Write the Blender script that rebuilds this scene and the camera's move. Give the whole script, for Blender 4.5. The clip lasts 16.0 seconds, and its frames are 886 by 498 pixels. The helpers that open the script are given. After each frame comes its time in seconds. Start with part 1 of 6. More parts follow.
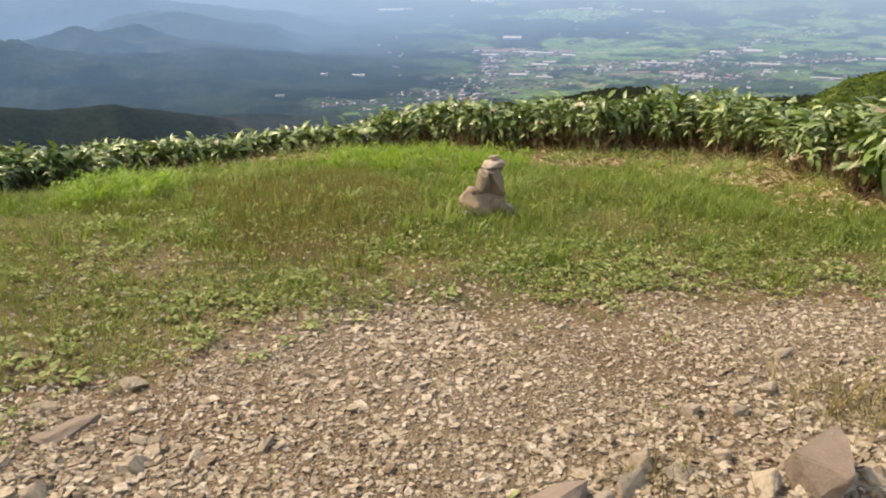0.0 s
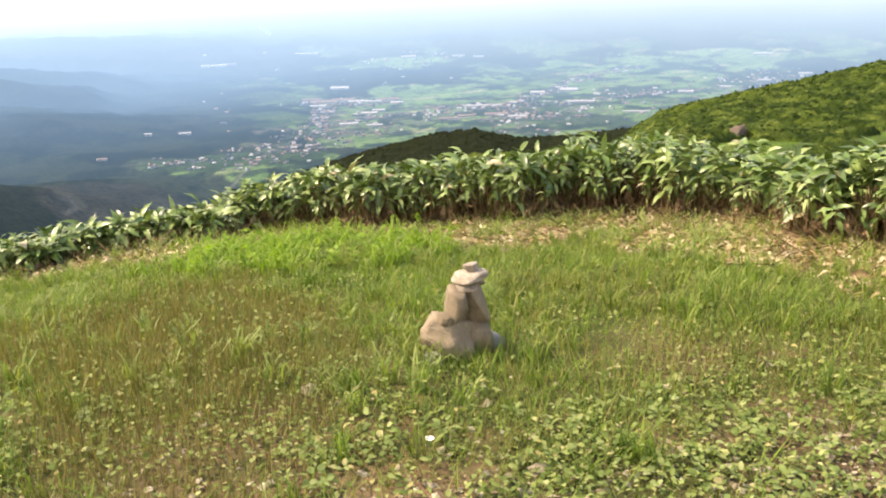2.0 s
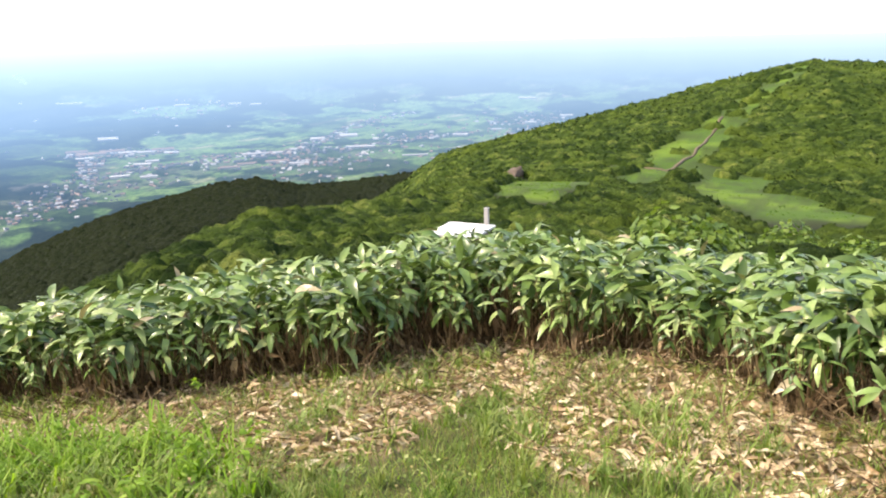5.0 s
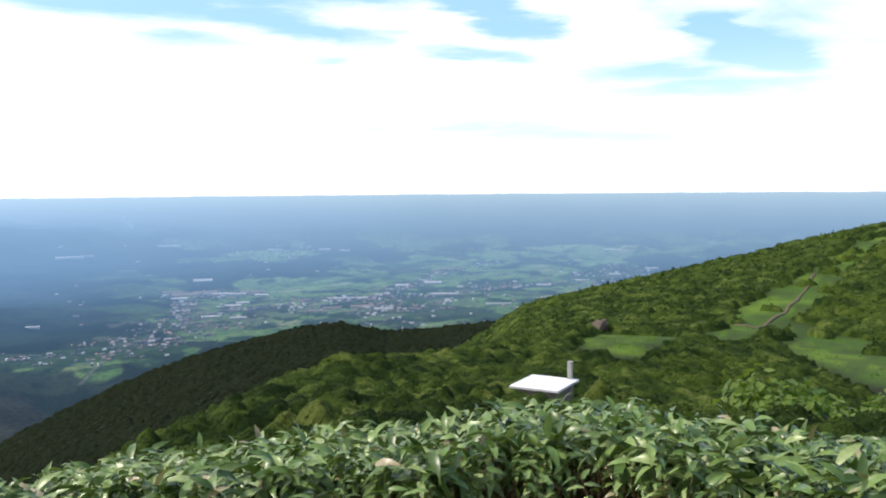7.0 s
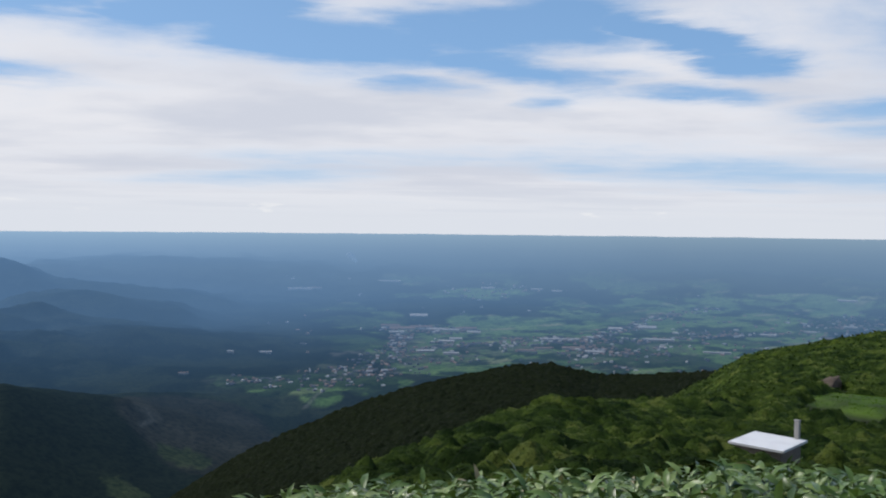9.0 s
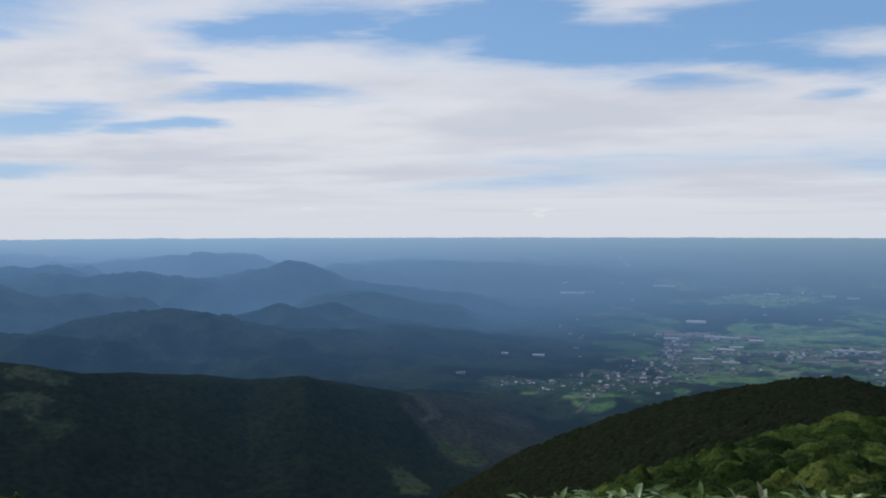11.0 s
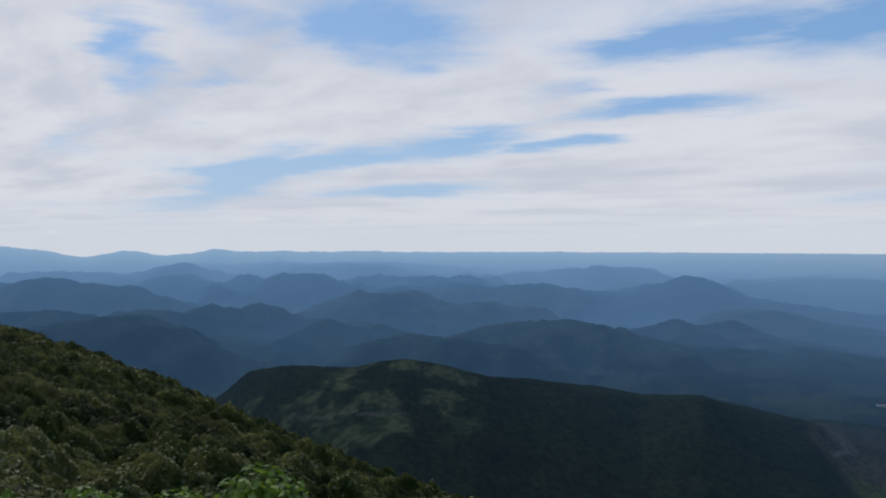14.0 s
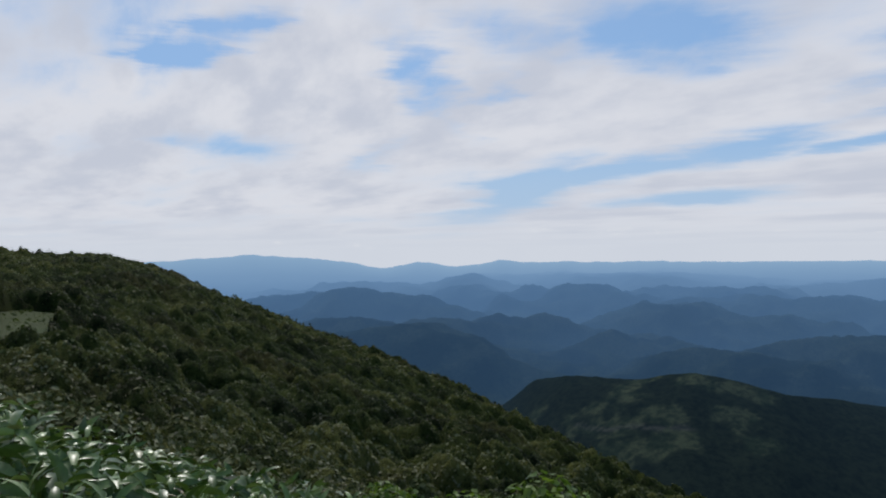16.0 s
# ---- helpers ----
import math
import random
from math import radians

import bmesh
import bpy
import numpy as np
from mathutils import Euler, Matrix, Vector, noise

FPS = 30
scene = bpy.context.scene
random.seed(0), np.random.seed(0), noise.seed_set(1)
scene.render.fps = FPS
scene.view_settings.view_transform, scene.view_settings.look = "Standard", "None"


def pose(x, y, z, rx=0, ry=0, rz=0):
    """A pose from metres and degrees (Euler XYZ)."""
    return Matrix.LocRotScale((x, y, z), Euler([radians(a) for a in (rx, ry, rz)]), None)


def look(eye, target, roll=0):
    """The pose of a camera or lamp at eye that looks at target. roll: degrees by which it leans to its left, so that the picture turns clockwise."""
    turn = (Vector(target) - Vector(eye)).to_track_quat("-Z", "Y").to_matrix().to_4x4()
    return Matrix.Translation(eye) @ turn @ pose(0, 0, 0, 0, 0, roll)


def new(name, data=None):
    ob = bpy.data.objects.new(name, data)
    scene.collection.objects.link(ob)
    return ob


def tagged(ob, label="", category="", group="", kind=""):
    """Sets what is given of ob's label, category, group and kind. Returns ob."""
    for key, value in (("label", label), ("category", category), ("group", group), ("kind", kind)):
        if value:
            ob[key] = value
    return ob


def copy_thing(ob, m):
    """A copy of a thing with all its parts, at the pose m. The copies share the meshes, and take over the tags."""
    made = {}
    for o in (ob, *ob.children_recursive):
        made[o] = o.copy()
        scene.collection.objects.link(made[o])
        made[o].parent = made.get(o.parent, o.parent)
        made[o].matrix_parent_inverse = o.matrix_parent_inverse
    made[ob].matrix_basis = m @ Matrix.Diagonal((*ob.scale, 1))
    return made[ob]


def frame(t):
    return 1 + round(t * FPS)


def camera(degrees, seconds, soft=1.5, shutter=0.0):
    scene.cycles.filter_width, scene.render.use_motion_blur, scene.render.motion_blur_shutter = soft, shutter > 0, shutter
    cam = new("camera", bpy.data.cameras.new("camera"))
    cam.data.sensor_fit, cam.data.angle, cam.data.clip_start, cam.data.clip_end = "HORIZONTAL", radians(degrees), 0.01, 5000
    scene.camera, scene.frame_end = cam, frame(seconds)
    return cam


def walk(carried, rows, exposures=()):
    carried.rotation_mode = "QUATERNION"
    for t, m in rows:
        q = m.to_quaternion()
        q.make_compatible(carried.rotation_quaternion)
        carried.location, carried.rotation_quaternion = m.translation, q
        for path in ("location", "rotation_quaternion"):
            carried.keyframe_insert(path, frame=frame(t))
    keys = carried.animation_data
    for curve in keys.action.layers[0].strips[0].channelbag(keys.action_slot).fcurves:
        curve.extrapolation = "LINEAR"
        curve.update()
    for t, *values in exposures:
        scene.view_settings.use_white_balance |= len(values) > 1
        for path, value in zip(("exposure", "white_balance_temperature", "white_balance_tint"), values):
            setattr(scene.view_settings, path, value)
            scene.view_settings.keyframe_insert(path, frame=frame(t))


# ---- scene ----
# ---------------------------------------------------------------- camera
cam = camera(53.94, 16.0, soft=2.0, shutter=0.0)
PATH = [
    (0.0, look((0.000, 0.000, 1.660), (0.000, 9.422, -1.692), -0.05)),
    (0.5, look((-0.163, 0.488, 1.577), (0.262, 10.009, -1.453), -2.34)),
    (1.0, look((-0.300, 1.008, 1.486), (0.581, 10.447, -1.698), -2.29)),
    (1.5, look((-0.373, 1.558, 1.475), (0.697, 10.976, -1.713), -1.81)),
    (2.0, look((-0.436, 2.112, 1.448), (1.368, 11.522, -1.414), -1.65)),
    (2.5, look((-0.395, 2.672, 1.421), (1.824, 12.015, -1.368), -1.97)),
    (3.0, look((-0.302, 3.223, 1.434), (2.328, 12.447, -1.395), -2.68)),
    (5.5, look((0.100, 4.825, 1.467), (4.367, 13.611, -0.681), -1.40)),
    (6.0, look((0.099, 4.853, 1.524), (4.042, 13.910, -0.031), -1.05)),
    (6.5, look((0.113, 4.857, 1.559), (3.792, 14.091, 0.456), -0.74)),
    (7.0, look((0.116, 4.879, 1.569), (3.523, 14.252, 0.834), -0.47)),
    (7.5, look((0.094, 4.861, 1.589), (3.021, 14.408, 1.058), -0.05)),
    (8.0, look((0.051, 4.830, 1.614), (2.437, 14.533, 1.203), 0.50)),
    (8.5, look((0.013, 4.783, 1.638), (1.830, 14.609, 1.252), 1.06)),
    (9.0, look((-0.010, 4.744, 1.648), (1.036, 14.685, 1.373), 0.56)),
    (11.5, look((-0.010, 4.744, 1.648), (-2.770, 14.353, 1.454), -0.14)),
    (12.0, look((-0.010, 4.744, 1.648), (-3.475, 14.124, 1.510), -0.27)),
    (12.5, look((-0.010, 4.744, 1.648), (-4.147, 13.847, 1.473), -0.37)),
    (13.0, look((-0.010, 4.744, 1.648), (-4.833, 13.503, 1.501), -0.18)),
    (13.5, look((-0.010, 4.744, 1.648), (-5.535, 13.079, 1.532), -0.10)),
    (14.0, look((-0.010, 4.744, 1.648), (-6.086, 12.687, 1.572), 0.18)),
    (14.5, look((-0.010, 4.744, 1.648), (-6.692, 12.184, 1.584), 0.29)),
    (15.0, look((-0.010, 4.744, 1.648), (-7.274, 11.616, 1.555), 0.02)),
    (15.5, look((-0.010, 4.744, 1.648), (-7.807, 11.006, 1.642), 0.16)),
    (16.0, look((-0.010, 4.744, 1.648), (-8.291, 10.351, 1.696), -0.34)),
]
EXPOSURES = [(0.0, 0.27, 8900, 20), (1.0, 0.53, 9200, 20), (2.0, 0.76, 9100, 19), (3.0, 0.82, 8700, 18), (5.5, 0.68, 7600, 16), (6.0, 0.58, 7350, 15), (6.5, 0.46, 7100, 14),
             (7.0, -0.16, 6900, 11), (7.5, -0.70, 6650, 9), (8.0, -0.93, 6500, 9), (9.0, -1.08, 6450, 10), (11.5, -1.22, 6350, 10), (16.0, -1.27, 6300, 10)]
walk(cam, PATH, EXPOSURES)

# ---------------------------------------------------------------- sky and sun
SUN_YAW, SUN_EL = 66.0, 49.0          # yaw: degrees to the left of the first heading
sun_way = Vector((-math.sin(radians(SUN_YAW)) * math.cos(radians(SUN_EL)), math.cos(radians(SUN_YAW)) * math.cos(radians(SUN_EL)), math.sin(radians(SUN_EL))))
sun = new("sun", bpy.data.lights.new("sun", "SUN"))
sun.data.energy, sun.data.angle, sun.data.color = 5.0, radians(0.55), (1.0, 0.95, 0.87)
sun.matrix_world = look(sun_way * 100, (0, 0, 0))


class Nodes:
    """Short hand for node trees."""

    def __init__(self, tree):
        self.t = tree
        tree.nodes.clear()

    def add(self, kind, ins=None, **props):
        n = self.t.nodes.new(kind)
        for k, v in props.items():
            if k == "operation":
                n.operation = v
            elif k == "data_type":
                n.data_type = v
            elif k == "blend_type":
                n.blend_type = v
            elif k == "attribute_name":
                n.attribute_name = v
            elif k == "feature":
                n.feature = v
            elif k == "interpolation_type":
                n.interpolation_type = v
        for k, v in (ins or {}).items():
            self.put(n.inputs[k], v)
        return n

    def put(self, socket, v):
        if isinstance(v, bpy.types.NodeSocket):
            self.t.links.new(v, socket)
        elif v is not None:
            socket.default_value = v

    def math(self, op, a, b=None, c=None, clamp=False):
        n = self.t.nodes.new("ShaderNodeMath")
        n.operation, n.use_clamp = op, clamp
        for i, v in enumerate((a, b, c)):
            if v is not None:
                self.put(n.inputs[i], v)
        return n.outputs[0]

    def vmath(self, op, a, b=None):
        n = self.t.nodes.new("ShaderNodeVectorMath")
        n.operation = op
        self.put(n.inputs[0], a)
        if b is not None:
            self.put(n.inputs[1], b)
        return n.outputs["Value"] if op in ("DOT_PRODUCT", "LENGTH") else n.outputs[0]

    def noise(self, vec, scale, detail=3.0, rough=0.55, out="Fac"):
        n = self.add("ShaderNodeTexNoise", {"Scale": scale, "Detail": detail, "Roughness": rough})
        if vec is not None:
            self.put(n.inputs["Vector"], vec)
        return n.outputs[out]

    def ramp(self, fac, stops, ease=False):
        n = self.t.nodes.new("ShaderNodeValToRGB")
        n.color_ramp.interpolation = "EASE" if ease else "LINEAR"
        el = n.color_ramp.elements
        while len(el) < len(stops):
            el.new(0.5)
        for e, (p, c) in zip(el, stops):
            e.position = p
            e.color = (*c, 1) if isinstance(c, tuple) else (c, c, c, 1)
        self.put(n.inputs[0], fac)
        return n.outputs[0]

    def remap(self, v, a, b, c=0.0, d=1.0, smooth=False):
        n = self.t.nodes.new("ShaderNodeMapRange")
        n.interpolation_type = "SMOOTHSTEP" if smooth else "LINEAR"
        for i, x in enumerate((v, a, b, c, d)):
            self.put(n.inputs[i], x)
        return n.outputs[0]

    def mix(self, fac, a, b, blend="MIX"):
        n = self.t.nodes.new("ShaderNodeMix")
        n.data_type, n.blend_type = "RGBA", blend
        self.put(n.inputs[0], fac)
        for i, v in ((6, a), (7, b)):
            if isinstance(v, tuple) and len(v) == 3:
                v = (*v, 1)
            self.put(n.inputs[i], v)
        return n.outputs[2]


world = bpy.data.worlds.new("world")
scene.world = world
world.use_nodes = True
N = Nodes(world.node_tree)
sky = N.add("ShaderNodeTexSky")
sky.sky_type, sky.sun_disc = "NISHITA", False
sky.sun_elevation, sky.sun_rotation = radians(SUN_EL), radians(-SUN_YAW)
sky.air_density, sky.dust_density, sky.altitude = 1.0, 1.2, 700
way = N.add("ShaderNodeTexCoord").outputs["Generated"]
BAND = radians(0.0)                   # the cloud streaks run across this heading
fwd = N.vmath("DOT_PRODUCT", way, (-math.sin(BAND), math.cos(BAND), 0))
side = N.vmath("DOT_PRODUCT", way, (math.cos(BAND), math.sin(BAND), 0))
up = N.vmath("DOT_PRODUCT", way, (0, 0, 1))
upc = N.math("MAXIMUM", up, 0.006)
fwa = N.math("SQRT", N.math("ADD", N.math("MULTIPLY", fwd, fwd), 0.11))
q = N.math("DIVIDE", upc, fwa)
lq = N.math("LOGARITHM", q, 2.718)
sv = N.math("DIVIDE", side, fwa)
vec = N.add("ShaderNodeCombineXYZ", {0: N.math("MULTIPLY", lq, 2.0), 1: N.math("MULTIPLY", sv, 1.5), 2: N.math("MULTIPLY", fwd, 0.6)}).outputs[0]
vec2 = N.add("ShaderNodeCombineXYZ", {0: N.math("MULTIPLY", lq, 2.6), 1: N.math("MULTIPLY", sv, 3.4), 2: N.math("MULTIPLY", fwd, 1.5)}).outputs[0]
warp = N.math("SUBTRACT", N.noise(vec, 0.9, 4), 0.5)
qw = N.math("MULTIPLY", q, N.math("ADD", 1.0, N.math("MULTIPLY", warp, 0.9)))
bands = N.ramp(qw, [(0.0, 0.80), (0.055, 0.80), (0.068, 0.76), (0.078, 0.76), (0.095, 0.80), (0.165, 0.80), (0.205, 0.76), (0.26, 0.70), (0.33, 0.60), (0.44, 0.56), (0.62, 0.36), (1.0, 0.22)])
fine = N.noise(vec2, 1.0, 8, 0.58)
large = N.noise(vec, 1.25, 5, 0.5)
dens = N.math("ADD", bands, N.math("ADD", N.math("MULTIPLY", N.math("SUBTRACT", fine, 0.5), 0.95), N.math("MULTIPLY", N.math("SUBTRACT", large, 0.5), 0.6)))
# streaks of open blue between the sheets of cloud: (bearing, elevation) of both ends, half width, depth
HIGH_STREAKS = [(6.9, 12.0, -5.5, 11.3, 0.9, 1.0), (-4.1, 12.3, -15.4, 12.9, 1.2, 1.0), (-5.5, 10.7, -18.0, 9.2, 0.67, 0.9), (-16.5, 13.1, -24.5, 10.9, 0.67, 1.0), (-23.1, 10.1, -27.0, 9.6, 0.67, 0.9),
                (-36.3, 9.6, -38.2, 9.4, 0.45, 0.8), (27.1, 12.1, 15.4, 13.5, 0.67, 0.8), (42.9, 12.3, 39.2, 11.8, 1.0, 0.5), (13.5, 12.9, 4.5, 13.9, 0.75, 0.9), (57.7, 11.7, 55.6, 9.5, 1.3, 0.85),
                (55.6, 9.3, 51.6, 10.8, 0.75, 0.8), (53.4, 14.6, 48.2, 13.4, 1.0, 0.5), (45.3, 14.4, 38.6, 13.2, 1.4, 0.6), (74.3, 12.4, 71.2, 12.7, 0.65, 1.0), (70.2, 14.2, 67.3, 14.6, 0.55, 0.9), (-37.9, 8.3, -42.7, 7.4, 0.55, 0.8)]
LOW_STREAKS = [(-18.0, 8.7, -27.0, 8.1, 0.4, 0.8), (-28.4, 7.0, -36.1, 6.7, 0.4, 0.7), (-30.8, 5.9, -42.6, 5.6, 0.35, 0.7), (13.1, 2.8, -7.0, 3.7, 0.6, 0.5), (-7.0, 3.6, -40.7, 2.8, 0.55, 0.6), (-2.1, 9.2, -8.2, 8.9, 0.48, 0.6),
               (32.0, 9.6, 27.8, 9.9, 0.45, 0.6), (30.0, 8.1, 17.6, 9.0, 0.45, 0.85), (42.9, 5.6, 32.4, 7.2, 0.6, 0.95), (33.4, 6.2, 27.1, 6.6, 0.28, 0.8), (45.3, 3.0, 35.1, 3.9, 0.35, 0.7), (60.6, 6.3, 58.1, 7.5, 0.6, 0.6),
               (72.0, 7.2, 67.3, 7.0, 0.6, 0.5), (54.1, 2.8, 47.5, 5.1, 0.9, 0.95), (47.5, 4.7, 40.1, 5.9, 0.6, 0.95), (-11.4, 7.8, -14.3, 7.8, 0.35, 0.5)]
east = N.vmath("DOT_PRODUCT", way, (-1, 0, 0))
north = N.vmath("DOT_PRODUCT", way, (0, 1, 0))
heading = N.math("MULTIPLY", N.math("ARCTAN2", east, north), 57.2958)
raised = N.math("MULTIPLY", N.math("ARCSINE", up), 57.2958)
drift = N.add("ShaderNodeCombineXYZ", {0: N.math("MULTIPLY", heading, 0.10), 1: N.math("MULTIPLY", raised, 0.75), 2: 3.0}).outputs[0]
curl = N.math("SUBTRACT", N.noise(drift, 1.0, 5, 0.6), 0.5)
curl2 = N.math("SUBTRACT", N.noise(N.vmath("ADD", drift, (20, 7, 0)), 1.0, 5, 0.6), 0.5)
spot = N.add("ShaderNodeCombineXYZ", {0: N.math("ADD", heading, N.math("MULTIPLY", curl2, 9.0)), 1: N.math("ADD", raised, N.math("MULTIPLY", curl, 1.7)), 2: 1.0}).outputs[0]
gaps = None
for a1, e1, a2, e2, thick, deep in HIGH_STREAKS + LOW_STREAKS:
    half = math.hypot(a2 - a1, e2 - e1) / 2
    ca, sa, ma, me_ = (a2 - a1) / 2 / half, (e2 - e1) / 2 / half, (a1 + a2) / 2, (e1 + e2) / 2
    lu, lv = half + 2.2 * thick, thick * 1.5
    u = N.vmath("DOT_PRODUCT", spot, (ca / lu, sa / lu, -(ca * ma + sa * me_) / lu))
    v = N.vmath("DOT_PRODUCT", spot, (-sa / lv, ca / lv, (sa * ma - ca * me_) / lv))
    r2 = N.math("ADD", N.math("POWER", N.math("ABSOLUTE", u), 3.0), N.math("MULTIPLY", v, v))
    g = N.math("MULTIPLY", N.math("EXPONENT", N.math("MULTIPLY", r2, -1.0)), deep)
    gaps = g if gaps is None else N.math("MAXIMUM", gaps, g)
dens = N.math("SUBTRACT", dens, N.math("MULTIPLY", gaps, N.remap(fine, 0.3, 0.7, 0.92, 0.50)))
dens = N.math("SUBTRACT", dens, N.math("MULTIPLY", N.remap(heading, -22.0, -38.0, 0.0, 0.27, True), N.remap(raised, 3.0, 7.0, 0.0, 1.0, True)))
dens = N.math("ADD", dens, N.math("MULTIPLY", N.remap(heading, 34.0, 58.0, 0.0, 0.24, True), N.remap(raised, 4.0, 9.0, 0.0, 1.0, True)))
cloud = N.remap(dens, 0.18, 0.80, 0.0, 1.0, True)
cloud = N.math("MULTIPLY", cloud, 0.97)
haze = N.remap(up, 0.0, 0.06, 0.9, 0.0, True)
grey = N.remap(N.noise(vec2, 1.0, 5), 0.38, 0.68, 0.0, 1.0, True)
ccol = N.mix(grey, (0.96, 0.96, 1.0), (0.75, 0.78, 0.87))
blue = N.mix(1.0, sky.outputs[0], (0.12, 0.12, 0.12), "MULTIPLY")
blue = N.mix(N.remap(up, 0.05, 0.6, 0.75, 0.15), blue, (0.25, 0.52, 0.95))
blue = N.mix(N.remap(up, 0.05, 0.17, 0.65, 0.0, True), blue, (0.60, 0.77, 0.96))
col = N.mix(cloud, blue, ccol)
col = N.mix(haze, col, (0.84, 0.88, 0.95))
low = N.add("ShaderNodeCombineXYZ", {0: N.math("MULTIPLY", side, 16.0), 1: N.math("MULTIPLY", fwd, 16.0), 2: N.math("MULTIPLY", up, 75.0)}).outputs[0]
puff = N.math("MULTIPLY", N.remap(N.noise(low, 1.0, 3), 0.62, 0.70, 0.0, 0.55, True), N.math("MULTIPLY", N.remap(up, 0.004, 0.012, 0.0, 1.0), N.remap(up, 0.032, 0.020, 0.0, 1.0)))
col = N.mix(puff, col, (1.02, 1.02, 1.03))
bg = N.add("ShaderNodeBackground", {"Color": col, "Strength": 1.8})
out = N.add("ShaderNodeOutputWorld", {"Surface": bg.outputs[0]})


# ---------------------------------------------------------------- materials
def material(name):
    m = bpy.data.materials.new(name)
    m.use_nodes = True
    return m, Nodes(m.node_tree)


def finish(m, n, color, rough, bump=None, spec=0.3, metallic=0.0, trans=None):
    b = n.add("ShaderNodeBsdfPrincipled", {"Base Color": color, "Roughness": rough, "Metallic": metallic, "Specular IOR Level": spec})
    if bump is not None:
        height, strength, dist = bump
        bn = n.add("ShaderNodeBump", {"Strength": strength, "Distance": dist, "Height": height})
        n.put(b.inputs["Normal"], bn.outputs[0])
    surf = b.outputs[0]
    if trans is not None:
        t = n.add("ShaderNodeBsdfTranslucent", {"Color": trans[0]})
        mx = n.add("ShaderNodeMixShader", {0: trans[1], 1: surf, 2: t.outputs[0]})
        surf = mx.outputs[0]
    n.add("ShaderNodeOutputMaterial", {"Surface": surf})
    return m


def place(n):
    return n.add("ShaderNodeNewGeometry").outputs["Position"]


def island(n):
    return n.add("ShaderNodeNewGeometry").outputs["Random Per Island"]


def each(n):
    return n.add("ShaderNodeObjectInfo").outputs["Random"]


def leaf_material(name, stops, rough, light, patch=0.0, patch_color=(0.2, 0.15, 0.05), patch_scale=0.6, own=False, spec=0.4, deep=0.0, tone=False):
    """Leaves: colour by leaf, larger patches by place, light through the blade."""
    m, n = material(name)
    r = each(n) if own else island(n)
    p = place(n)
    if tone:
        r = n.add("ShaderNodeAttribute", attribute_name="tone").outputs["Fac"]
    c = n.ramp(r, stops)
    if patch:
        f = n.remap(n.noise(p, patch_scale, 3), 0.48, 0.66, 0.0, patch, True)
        c = n.mix(f, c, patch_color)
    if deep:
        c = n.mix(n.remap(n.noise(p, 2.6, 4, 0.6), 0.46, 0.62, 0.0, deep, True), c, n.mix(1.0, c, (0.38, 0.55, 0.35), "MULTIPLY"))
    g = n.noise(p, 25.0, 3)
    c = n.mix(n.remap(g, 0.3, 0.7, 0.0, 0.35), c, (0.02, 0.03, 0.01))
    t = n.mix(1.0, c, (1.5, 1.6, 0.7), "MULTIPLY")
    return finish(m, n, c, rough, None, spec, trans=(t, light))


def foliage_material(name, stops, scale, patch_color, depth=1.0):
    """A leafy canopy: colour by bush; at leaf-spray size, tufts painted lighter and the shade of gaps darker."""
    m, n = material(name)
    p = place(n)
    c = n.ramp(n.add("ShaderNodeAttribute", attribute_name="tone").outputs["Fac"], stops)
    c = n.mix(n.remap(n.noise(p, 0.07, 3), 0.48, 0.68, 0.0, 0.5, True), c, patch_color)
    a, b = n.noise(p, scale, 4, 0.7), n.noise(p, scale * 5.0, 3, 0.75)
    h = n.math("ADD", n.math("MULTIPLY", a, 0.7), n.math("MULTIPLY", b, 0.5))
    # light on tufts and shade in gaps are put into the colour
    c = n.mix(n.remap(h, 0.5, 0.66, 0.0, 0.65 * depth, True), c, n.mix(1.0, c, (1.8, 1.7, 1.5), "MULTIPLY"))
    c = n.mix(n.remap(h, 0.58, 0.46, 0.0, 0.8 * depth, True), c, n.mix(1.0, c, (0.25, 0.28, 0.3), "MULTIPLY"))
    return finish(m, n, c, 0.8, (h, 1.0, 0.9 / scale), 0.03)


def stone_material(name, stops, own=True, scale=18.0, spec=0.25, pale=0.45):
    m, n = material(name)
    r = each(n) if own else island(n)
    c = n.ramp(r, stops)
    p = n.add("ShaderNodeTexCoord").outputs["Object"] if own else place(n)
    a = n.noise(p, scale, 6, 0.65)
    b = n.noise(p, scale * 6, 4, 0.6)
    c = n.mix(n.remap(a, 0.35, 0.68, 0.0, 0.55, True), c, (0.14, 0.115, 0.085))
    c = n.mix(n.remap(b, 0.55, 0.75, 0.0, pale, True), c, (0.50, 0.46, 0.40))
    h = n.math("ADD", a, n.math("MULTIPLY", b, 0.4))
    return finish(m, n, c, 0.9, (h, 0.6, 0.02), spec)


